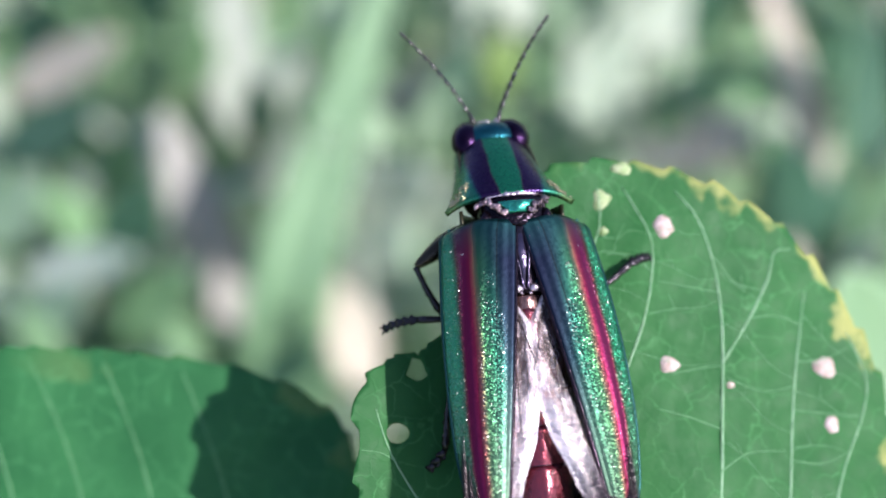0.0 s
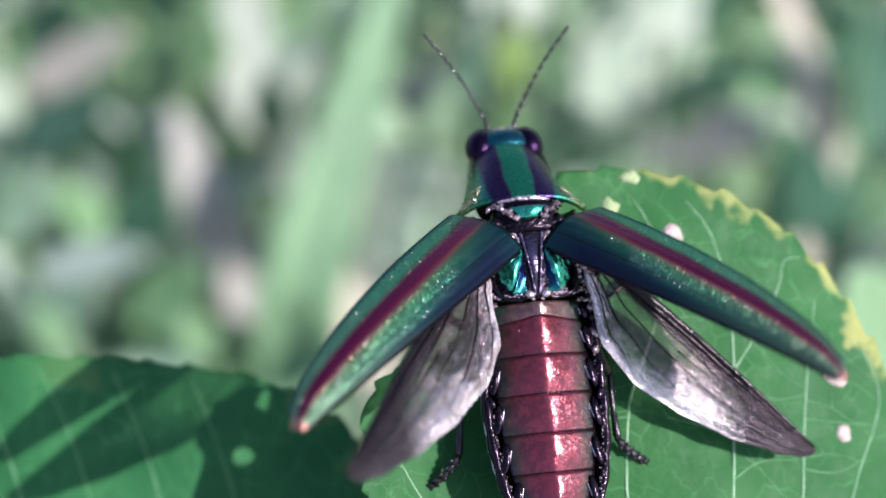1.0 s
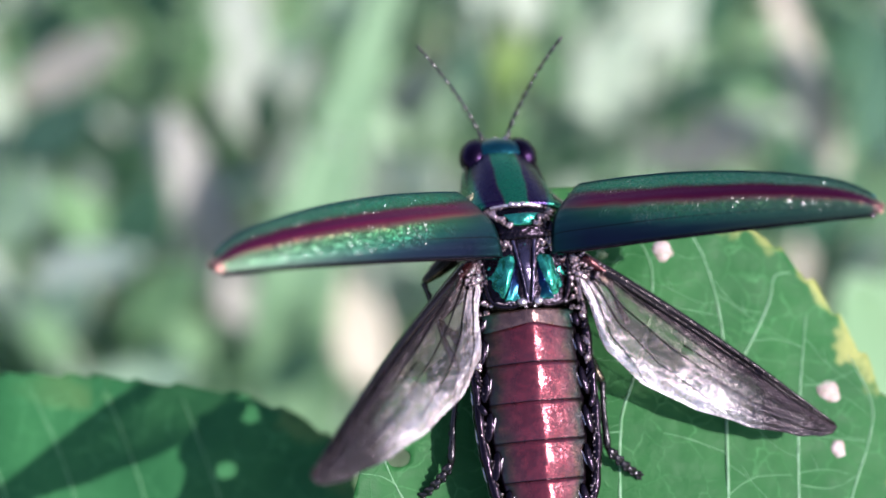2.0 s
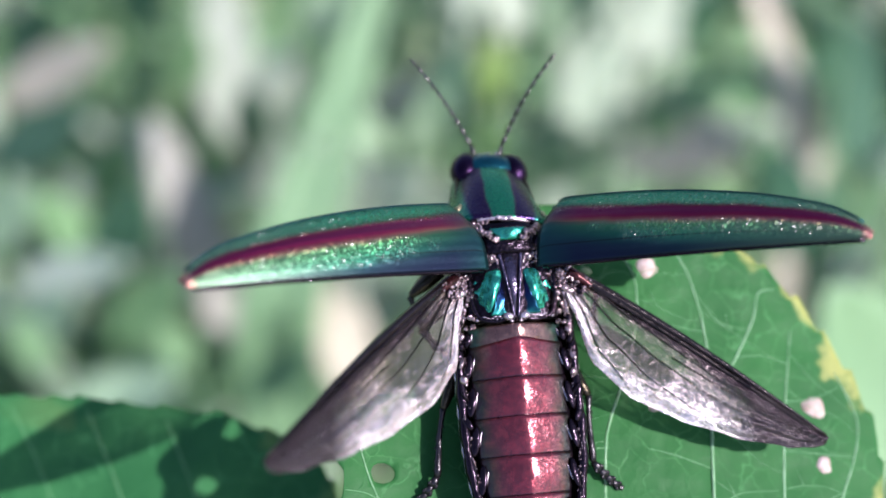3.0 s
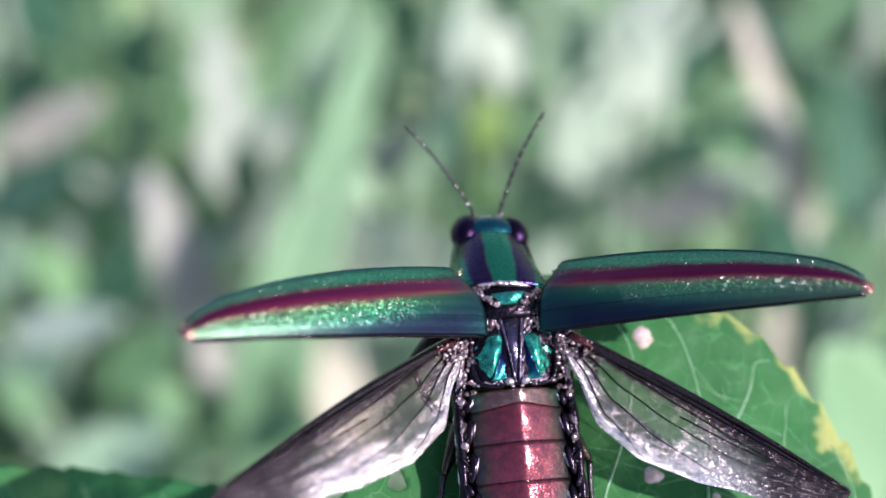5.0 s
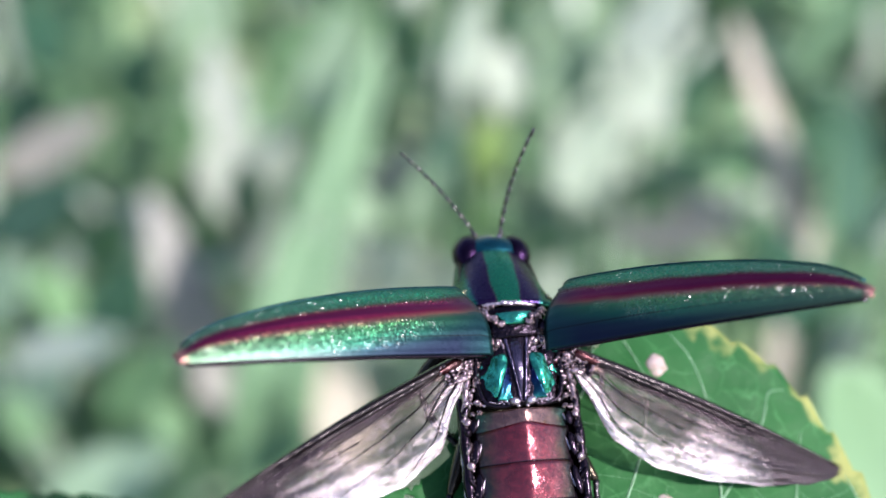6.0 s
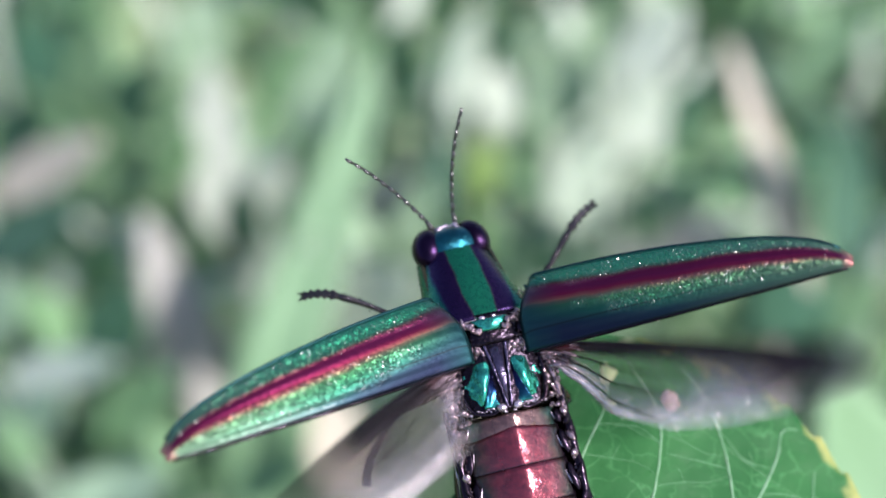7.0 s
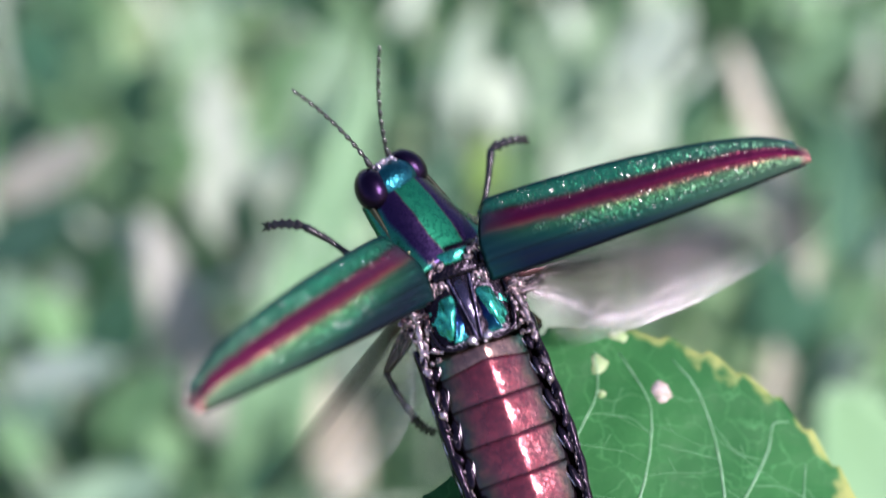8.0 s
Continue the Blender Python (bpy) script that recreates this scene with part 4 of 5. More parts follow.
def build_beetle():
    beetle = empty("beetle")
    tagged(beetle, "metallic green jewel beetle with purple-red stripes opening its wings", "beetle")

    def trunk(name, bm, *rest):
        for v in bm.verts:
            v.co.y *= 0.84
        return part(name, bm, *rest)

    # belly and sides
    def belly(u, v):
        y = 2.8 - 34.0 * v
        half = 4.4 if y > -6 else abdomen_half(y)
        a = math.pi * (u + 0)
        return half * math.cos(a), y, 0.9 - 4.0 * math.sin(a) * (1 - 0.55 * max(0, v - 0.5) * 2 * 0.8)
    trunk("belly", shell(belly, 18, 30, 0.3), UNDER, beetle, "dark bronze-green underside")

    # middle thorax with scutellum
    def ring(u, v):
        a = math.pi * (1 - u)
        r = 2.9 + 0.5 * v
        return r * math.cos(a), 3.6 - 3.2 * v, 0.6 + 2.4 * math.sin(a) ** 0.7
    meso = trunk("mesothorax", shell(ring, 20, 6, 0.3), BLACK_DULL, beetle, "dark narrow waist between collar and wings")
    bm = shell(lambda u, v: ((u - 0.5) * (3.3 - 1.6 * v), 3.0 - 1.3 * v, 3.0 + 0.35 * math.sin(math.pi * u) + 0.12 * math.sin(math.pi * v)), 12, 6, 0.3)
    trunk("scutellum", bm, TEAL, meso, "small teal metallic shield")
    rng = random.Random(31)
    trunk("cross_ridge", crumbs([(x + rng.uniform(-.1, .1), 0.95 + rng.uniform(-.35, .35), 2.8 - 0.09 * x * x) for x in np.linspace(-2.7, 2.7, 34)], 0.1, 0.26, 8), ROSE, meso, "glossy rosy-grey knobbly rim")
    trunk("cross_bar", tube([(x, 1.35 - 0.05 * abs(x), 2.75 - 0.09 * x * x) for x in np.linspace(-2.9, 2.9, 24)], [0.3 + 0.07 * math.sin(k * 1.9) for k in range(24)], 8), BLACK, meso)
    for s in (-1, 1):
        line = [(s * (2.6 - 1.5 * f), 3.1 - 1.35 * f + 0.12 * math.sin(f * 14), 2.6 + 0.75 * f ** 0.6) for f in np.linspace(0, 1, 18)]
        trunk("side_ridge", crumbs([Vector(p) + Vector((rng.uniform(-.2, .2), rng.uniform(-.2, .2), rng.uniform(-.1, .1))) for p in line + line], 0.12, 0.3, 40 + s), ROSE, meso)
        trunk("shoulder_knob", ball((s * 2.75, 1.5, 2.1), (0.55, 0.9, 0.6), (0, 0, s * 20), n=14), BLACK, meso)

    # hind thorax
    def back(u, v):
        a = math.pi * (1 - u)
        r = 4.15 + 0.35 * math.sin(math.pi * v)
        return r * math.cos(a), 0.6 - 7.2 * v, 0.2 + 2.65 * math.sin(a) ** 0.55
    meta = trunk("metathorax", shell(back, 24, 12, 0.3), BLACK_DULL, beetle, "glossy black-violet back plate")
    for s in (-1, 1):
        def lobe(u, v, s=s):
            y = -1.2 - 4.6 * v
            x0, x1 = 0.9 + 1.2 * max(0.0, v - 0.15) ** 1.2, 3.5 - 0.45 * (2 * v - 1) ** 2
            x = x0 + (x1 - x0) * u
            crest = 0.62 * math.exp(-((u - 0.2) / 0.3) ** 2) + 0.28 * math.sin(math.pi * u)
            return s * x, y, 2.55 + crest * math.sin(math.pi * min(1, 0.06 + 0.94 * v)) ** 0.6 + 0.16 * noise.noise((x * 1.7, y * 1.3, 6 + s)) - 0.03 * x * x
        trunk("lobe", shell(lobe, 20, 22, 0.3), TEAL, meta, "teal mirror-bright lobe")

        def wedge(u, v, s=s):
            y = -2.1 - 3.9 * v
            x0, x1 = 0.72 - 0.42 * v, 0.95 + 1.25 * v ** 1.2
            x = x0 + (x1 - x0) * u
            return s * x, y, 2.72 + 0.36 * u ** 1.5 * math.sin(math.pi * min(1, 0.12 + 0.85 * v)) ** 0.5 + 0.3 * max(0, v - 0.6) ** 1.5 + 0.1 * noise.noise((x * 1.6, y * 1.4, 3 + s))
        trunk("inner_lobe", shell(wedge, 14, 16, 0.3), WEDGE, meta, "glossy wedge, violet-blue turning teal")
        rng = random.Random(50)
        spots = [(s * rng.uniform(0.95, 3.2), rng.uniform(-0.95, 0.25), 0) for _ in range(26)]
        trunk("fore_grain", crumbs([(x, y, 2.72 - 0.035 * x * x + rng.uniform(-.1, .12)) for x, y, _ in spots], 0.12, 0.34, 51), ROSE, meta, "rosy silver grains")
        # pale ball added where the hind edge shows a white highlight
        trunk("hind_knob", ball((s * 0.72, -6.15, 2.95), (0.5, 0.42, 0.34), (0, 0, s * 20), n=16), FACE_SKIN, meta, "bright silvery knob")
        rng = random.Random(52)
        trunk("hind_grain", crumbs([(s * x, -6.55 + 0.16 * x + rng.uniform(-.2, .3), 2.8 - 0.05 * x * x) for x in np.linspace(0.2, 3.3, 16)], 0.1, 0.24, 53), FACE_SKIN, meta)
        bm = tube(smooth([(s * 0.95, 0.35, 2.8), (s * 0.6, -2.4, 3.05), (s * 0.16, -6.3, 3.0)], 16), [0.17 - 0.004 * k + 0.03 * math.sin(k * 1.9) for k in range(17)], 8)
        trunk("ridge", bm, VIOLET, meta, "narrow violet ridge")
        bm = tube(smooth([(s * 3.5, 0.2, 2.2), (s * 3.75, -3, 2.4), (s * 3.3, -5.9, 2.6), (s * 1.6, -6.6, 2.75), (s * 0.6, -6.1, 2.95), (0, -6.3, 2.9)], 24), [0.2 + 0.09 * noise.noise((k * 0.7, s, 0)) for k in range(25)], 8)
        trunk("border", bm, BLACK, meta)
        rng = random.Random(11)
        for k in range(16):
            out = rng.uniform(3.8, 5.3)
            centre = (s * out, rng.uniform(-3.4, -0.2), rng.uniform(1.4, 2.35) - 0.7 * max(0, out - 4.2))
            size = (rng.uniform(.25, .5), rng.uniform(.35, .8), rng.uniform(.25, .45))
            trunk("joint_plate", ball(centre, size, (rng.uniform(-20, 20), rng.uniform(-20, 20), s * rng.uniform(0, 60)), n=12), (ROSE, BLACK, BLACK)[k % 3], meta)
        heap = [(s * rng.uniform(3.6, 5.2), rng.uniform(-7.2, 0.4)) for _ in range(90)]
        trunk("joint_grain", crumbs([(x, y, 2.35 - 0.75 * max(0, abs(x) - 3.9) + rng.uniform(-.15, .2)) for x, y in heap], 0.1, 0.3, 54), ROSE, meta, "rosy-black crumpled joint skin")
        trunk("side_bar", tube(smooth([(s * 4.3, -2.4, 2.1), (s * 4.75, -5, 1.7), (s * 5.0, -7.6, 1.2)], 16), [0.3 + 0.08 * math.sin(k * 1.7) for k in range(17)], 8), ROSE, meta)
    trunk("groove", tube([(0, 0.3, 2.75), (0, -3, 2.85), (0, -6.0, 2.85)], [0.75, 0.45, 0.12], 10, flat=0.35), VIOLET, meta, "dark violet pointed wedge")

    # abdomen
    steps = (-6.9, -8.9, -12.3, -16.25, -20.2, -24.2, -28.0, -31.3)
    for k, (y0, y1) in enumerate(zip(steps, steps[1:])):
        def plate(u, v, y0=y0, y1=y1):
            x = (2 * u - 1)
            y = y0 + (y1 - y0) * 1.06 * v + (0.75 * (1 - abs(x)) ** 1.4 * (1 - v) if y0 == steps[1] else 0)
            half = abdomen_half(y) - 1.0
            arch = (1 - abs(x) ** 1.3)
            lift = (0.17 if y0 < -7 else 0.1) * math.sin(math.pi * min(1, v * 1.05)) + 0.12 * (1 - v) + 0.05 * noise.noise((x * 4, y * 1.6, 2))
            return x * half, y, 0.85 + (2.05 - 0.04 * (-6 - y)) * arch + lift
        trunk("tergite", shell(plate, 30, 10, 0.25), FIRST_TERGITE if k == 0 else TERGITE, beetle, "pale olive glossy back plate" if k == 0 else "rosy-red metallic back plate with olive flanks")
    for s in (-1, 1):
        pts = [(s * (abdomen_half(y) - 0.12), y, 1.1) for y in np.linspace(-5.2, -31, 40)]
        trunk("side_rim", tube(pts, [0.44 + 0.08 * math.sin(k * 1.1) for k in range(40)], 8), BLACK, beetle, "black glossy abdomen rim")
        pts = [(s * (abdomen_half(y) + 0.18), y, 0.8) for y in np.linspace(-9, -30.5, 34)]
        rng = random.Random(19)
        trunk("rim_grain", crumbs([(s * (abdomen_half(y) - rng.uniform(0.1, 0.7)), y, 1.4 + rng.uniform(-.1, .15)) for y in np.linspace(-6.5, -30, 70)], 0.06, 0.17, 20), ROSE, beetle, "glinting rosy grains along the abdomen's edge")
        trunk("side_fringe", tube(pts, [0.17 + 0.05 * math.sin(k * 2.1) for k in range(34)], 6), FACE_SKIN, beetle, "pale silvery edge line")
        rng = random.Random(17)
        for y in (-6.4, -7.7, -8.8, -10.4, -12.2, -13.9, -16.6):
            bm = ball((s * (abdomen_half(y) - 0.35), y, 1.5), (rng.uniform(.22, .42), rng.uniform(.4, .8), rng.uniform(.2, .35)), (rng.uniform(-25, 25), s * 20, s * rng.uniform(-30, 40)), n=12)
            trunk("side_flap", bm, ROSE if rng.random() < 0.6 else BLACK, beetle, "small rosy-black flap at the abdomen's side")
        for y0, y1 in zip(steps[:-1], steps[1:]):
            ym = (y0 + y1) / 2
            bm = ball((s * (abdomen_half(ym) - 1.35), ym, 1.25), (0.09, abs(y1 - y0) * 0.25, 0.14), (0, s * 25, s * 14), n=14)
            trunk("side_plate", bm, FACE_SKIN, beetle)
            bm = ball((s * (abdomen_half(ym) - 0.85), ym - 0.2, 1.35), (0.45, abs(y1 - y0) * 0.4, 0.25), (0, s * 25, s * 8), n=14)
            trunk("side_pit", bm, BLACK, beetle)

    # fore body
    def disc(u, v):
        y = 7.9 * v - 0.35
        half = 3.35 + 1.3 * (1 - v) ** 0.9 + 1.25 * (1 - v) ** 4.5
        x = 2 * u - 1
        notch = 0.45 * (1 - abs(x)) * (1 - v) ** 3 - 0.35 * math.sin(math.pi * v)
        corner = 0.45 * abs(x) ** 5 * (1 - v) ** 4
        z = 0.6 + 1.9 * (1 - abs(x) ** 2.3) * (1 - 0.28 * v) - 1.0 * abs(x) ** 5 * (1 - 0.5 * (1 - v) ** 3) + 0.25 * math.sin(math.pi * v) + 0.55 * abs(x) ** 3 * (1 - v) ** 3
        return x * half, y - notch - corner - 0.5 * abs(x) ** 2 * (v - 0.4), z
    pronotum = part("pronotum", shell(disc, 40, 22, 0.5), PRONOTUM, beetle, "green metallic shield with two dark purple stripes")
    rng = random.Random(9)
    line = [(x, -0.72 + 0.1 * abs(x), 2.3 - 0.085 * x * x) for x in np.linspace(-2.3, 2.3, 22)]
    part("hind_rim", tube(line, [0.24 + 0.06 * noise.noise((k * 0.8, 5, 1)) for k in range(22)], 8), FACE_SKIN, pronotum, "bright silvery hind edge")
    for s in (-1, 1):
        part("hind_knob", ball((s * 0.5, -0.75, 2.42), (0.34, 0.24, 0.2), n=12), FACE_SKIN, pronotum)
        spots = [(s * rng.uniform(1.4, 3.4), rng.uniform(-1.0, -0.45)) for _ in range(26)]
        part("hind_grain", crumbs([(x, y, 2.2 - 0.085 * x * x + rng.uniform(-.2, .1)) for x, y in spots], 0.1, 0.26, 61), ROSE, pronotum, "rosy crumpled fold")
        spots = [Vector(disc(0.5 + s * rng.uniform(0.36, 0.49), rng.uniform(0.02, 0.3) ** 1.2)) for _ in range(46)]
        part("corner_grain", crumbs([p + Vector((0, 0, 0.03)) for p in spots], 0.07, 0.18, 62), GOLD, pronotum, "rough golden hind corner")
    line = [Vector(disc(u, 1.0)) + Vector((0, 0.04, 0)) for u in np.linspace(0.06, 0.94, 26)]
    part("front_rim", tube(line, [0.09 + 0.03 * math.sin(k * 2.3) for k in range(26)], 8), HEAD_SKIN, pronotum, "thin blue-teal front edge")
    bm = shell(lambda u, v: (3.7 * math.cos(math.pi * (1 - u)) * (1 - 0.2 * v), 0.3 + 7.4 * v, 0.9 - 3.0 * math.sin(math.pi * u) * (1 - 0.2 * v)), 14, 8, 0.3)
    part("underside", bm, UNDER, pronotum)

    head = part("head", ball((0, 7.7, 0.9), (2.75, 1.7, 1.55), n=28), HEAD_SKIN, beetle, "teal-blue head sunk into the shield")
    for s in (-1, 1):
        part("eye", ball((s * 2.1, 7.95, 0.7), (1.5, 1.95, 1.55), (0, s * 20, s * 18), n=28), EYE_SKIN, head, "large dark violet compound eye")
    bm = bmesh.new()
    rng = random.Random(2)
    for k in range(30):
        ball((rng.uniform(-1.05, 1.05), rng.uniform(8.7, 9.5), rng.uniform(1.2, 1.9) - 0.2), (rng.uniform(.16, .3),) * 3, bm=bm, n=8)
    part("brow", bm, FACE_SKIN, head, "pale grainy brow between the feelers")

    feelers = []
    for s in (-1, 1):
        def bow(y):
            return -2.2 * (y / 11) * (1 - y / 11)
        feeler = part("antenna", tube([(0, 0, 0), (0.05, 0.6, 0), (bow(1.3), 1.35, 0)], [0.17, 0.28, 0.16], 8), FEELER, beetle, "slender saw-toothed dark feeler", flip=s < 0)
        for k in range(10):
            y0, y1 = 1.3 + 0.97 * k, 1.3 + 0.97 * (k + 1)
            bm = tube([(bow(y0), y0, 0), (bow(y0 + .55) + 0.09, y0 + 0.6, 0.03), (bow(y1), y1 + 0.05, 0)], [0.11, 0.27 - 0.01 * k, 0.12], 7, flat=0.75)
            part("antenna_segment", bm, FEELER, feeler, flip=s < 0)
        feelers.append(feeler)

    # wing cases and wings
    cases, wings = [], []
    for s in (-1, 1):
        case = part("elytron", shell(elytron_form, 30, 70, 0.35), ELYTRON, beetle, "green metallic wing case with a purple-red stripe", flip=s < 0)
        rimline = [Vector(elytron_form(1, v)) for v in np.linspace(0.02, 0.97, 40)]
        part("outer_rim", tube([p + Vector((0.02, 0, -0.15)) for p in rimline], 0.15, 6), ELYTRON, case, flip=s < 0)
        rimline = [Vector(elytron_form(0, v)) for v in np.linspace(0.02, 0.98, 40)]
        part("inner_rim", tube([p + Vector((-0.05, 0, -0.18)) for p in rimline], 0.2, 6), BLACK, case, flip=s < 0)
        cases.append(case)
        wing = part("hind_wing", shell(wing_form, 48, 100, 0.05), MEMBRANE, beetle, "smoky clear hind wing with silvery creases", flip=s < 0)
        for u0, u1, v0, v1, r in ((0.0, 0.0, 0.0, 0.99, 0.55), (0.05, 0.1, 0.0, 0.97, 0.34), (0.1, 0.3, 0.04, 0.8, 0.13), (0.3, 0.55, 0.06, 0.72, 0.1), (0.5, 0.8, 0.06, 0.6, 0.09), (0.7, 0.97, 0.06, 0.42, 0.08), (0.3, 0.34, 0.45, 0.93, 0.08)):
            pts = [Vector(wing_form(u0 + (u1 - u0) * t ** 1.3, v0 + (v1 - v0) * t)) + Vector((0, 0, 0.03)) for t in np.linspace(0, 1, 24)]
            part("vein", tube(pts, [r * (1 - 0.75 * k / 23) for k in range(24)], 6), VEIN_DARK, wing, flip=s < 0)
        root = [Vector(wing_form(0.06, v)) + Vector((0, 0, 0.2)) for v in np.linspace(0.03, 0.13, 10)]
        part("vein_root", tube(root, [0.4, 0.5, 0.52, 0.5, 0.46, 0.4, 0.34, 0.28, 0.22, 0.12], 8), RUST, wing, "rust-red base of the front vein", flip=s < 0)
        rng = random.Random(23)
        for k in range(12):
            y = rng.uniform(-2.6, 0.5)
            centre = (rng.uniform(-1.2, 0.5), y, rng.uniform(-0.05, 0.2))
            bm = ball(centre, (rng.uniform(.22, .5), rng.uniform(.3, .75), rng.uniform(.22, .36)), (rng.uniform(-20, 20), rng.uniform(-20, 20), rng.uniform(-50, 50)), n=12)
            part("wing_joint", bm, (ROSE, BLACK, ROSE, RUST)[k % 4], wing, "knobbly rosy-black wing joint", flip=s < 0)
        heap = [(rng.uniform(-1.3, 0.7), rng.uniform(-3.2, 0.6)) for _ in range(60)]
        part("joint_grain", crumbs([(x, y, 0.3 + rng.uniform(-.15, .2)) for x, y in heap], 0.09, 0.24, 72), ROSE, wing, "crumpled rosy joint skin", flip=s < 0)
        costa = [Vector(wing_form(0.03, v)) + Vector((rng.uniform(-.3, .25), 0, 0.3)) for v in np.linspace(0.06, 0.9, 60)]
        part("front_edge_grain", crumbs(costa, 0.05, 0.14, 73), BLACK, wing, "glinting black grains on the front edge", flip=s < 0)
        wings.append(wing)

    # legs: femur, shin, and a foot that turns sideways on the shin
    legs = []
    for name, fem, tib, bulk, bend in (("fore_leg", 6.0, 7.8, 1.0, -34), ("fore_leg", 5.6, 9.6, 0.8, 58), ("mid_leg", 5.5, 8.0, 0.8, -6), ("mid_leg", 5.5, 7.5, 0.8, 8), ("hind_leg", 7.7, 10.0, 0.9, 36), ("hind_leg", 7.7, 10.0, 0.9, -57)):
        thigh = part(name, tube([(0, 0, 0), (0, fem * 0.2, 0.1), (0, fem * 0.45, 0.15), (0, fem * 0.75, 0.1), (0, fem * 0.95, 0), (0, fem, 0)], [0.4 * bulk, 0.8 * bulk, 0.95 * bulk, 0.7 * bulk, 0.4, 0.3], 14), BRONZE, beetle, "bronze-black jointed leg")
        long = tib * 0.58
        rng = random.Random(71)
        bm = tube(smooth([(0, 0, 0), (0.12, long * 0.4, 0.05), (0, long, 0)], 10), [0.34, 0.3, 0.26, 0.25, 0.25, 0.26, 0.28, 0.3, 0.33, 0.36, 0.3], 10)
        for k in range(12):
            a, y = rng.uniform(0, 6.3), long * (0.25 + 0.75 * k / 12)
            p = Vector((0.26 * math.cos(a), y, 0.26 * math.sin(a)))
            tube([p, p + Vector((0.24 * math.cos(a), 0.24, 0.24 * math.sin(a)))], [0.06, 0.01], 5, bm)
        shin = part("shin", fused(bm), LEG, thigh, "spiny dark shin")
        bm = bmesh.new()
        spot, lobe_length = Vector(), tib * 0.42 / 5
        for k in range(5):
            a, dip = math.radians(math.copysign(5 * k, bend)), math.radians(6 + 7 * k)
            d = Vector((math.sin(a) * math.cos(dip), math.cos(a) * math.cos(dip), -math.sin(dip)))
            wide = 0.36 - 0.02 * k
            tube([spot - d * 0.1, spot + d * lobe_length * 0.5, spot + d * lobe_length * 1.15], [wide * 0.62, wide, wide * 0.85], 8, bm, 0.55)
            side = d.cross(Vector((0, 0, 1))).normalized()
            for s in (-1, 1):
                p = spot + d * lobe_length * 0.6 + side * (s * wide * 0.7)
                tube([p, p + d * lobe_length * 0.35 + side * (s * 0.1), p + d * lobe_length * 0.75 + Vector((0, 0, -0.15))], [0.16, 0.17, 0.05], 6, bm)
            spot = spot + d * lobe_length
        for s in (-1, 1):
            tube([spot, spot + d * 0.35 + side * (s * 0.25), spot + d * 0.6 + side * (s * 0.38) + Vector((0, 0, -0.3))], [0.13, 0.11, 0.03], 6, bm)
        foot = part("foot", fused(bm), LEG, thigh, "lobed dark foot with two claws")
        legs.append((thigh, shin, foot, fem, long, bend))
    return beetle, pronotum, head, feelers, cases, wings, legs


beetle, pronotum, head, feelers, cases, wings, legs = build_beetle()


# ---- movement ----
def swung(at, side, out, lift, twist=0.0, ahead=False):
    """A limb's pose on its joint: swung outwards from the tail (or from the head, if ahead), lifted and twisted."""
    turn = -side * out if ahead else side * out
    return pose(side * abs(at[0]) * MM, at[1] * MM, at[2] * MM, 0, 0, turn) @ pose(0, 0, 0, lift if ahead else -lift) @ pose(0, 0, 0, 0, side * twist, 0)


def aimed(at, to):
    """A pose at one point with y towards another."""
    d = (Vector(to) - Vector(at)).normalized()
    return Matrix.Translation(Vector(at) * MM) @ d.to_track_quat("Y", "Z").to_matrix().to_4x4()


def step_rows(base, fem, rows):
    """Rows of (t, knee, foot) in the beetle's space, as poses of thigh and shin."""
    thigh, shin = [], []
    for t, knee, foot in rows:
        m = aimed(base, knee)
        thigh.append((t, m))
        local = m.inverted() @ (Vector(foot) * MM) / MM
        shin.append((t, aimed((0, fem, 0), local)))
    return thigh, shin


def beating(side, marks):
    """The wing beat between the marks (t, out, lift, twist, strokes so far): from spread wide down and back."""
    rows = []
    for (t0, o0, l0, w0, c0), (t1, o1, l1, w1, c1) in zip(marks, marks[1:]):
        n = round((t1 - t0) * FPS)
        for k in range(n + (t1 == marks[-1][0])):
            f = k / n
            t = t0 + f * (t1 - t0)
            grow = min(1.0, max(0.0, (t - 6.0) / 0.4))
            fold = grow * (0.5 - 0.5 * math.cos(2 * math.pi * (c0 + (c1 - c0) * f)))
            out, lift = o0 + (o1 - o0) * f, l0 + (l1 - l0) * f
            rows.append((t, swung(WING_ROOT, side, out - 5 * fold, lift - 85 * fold, w0 + (w1 - w0) * f)))
    return rows


def stride(leg, base, rows):
    """Rows of time, knee and foot place, and where it changes the foot's turn in degrees."""
    thigh, shin, foot, fem, long, bend = leg
    a, b = step_rows(base, fem, [row[:3] for row in rows])
    walk(thigh, a)
    walk(shin, b)
    walk(foot, [(t, m @ pose(0, long * MM, 0, 0, 0, -(row[3] if len(row) > 3 else bend * 0.7))) for (t, m), row in zip(b, rows)])


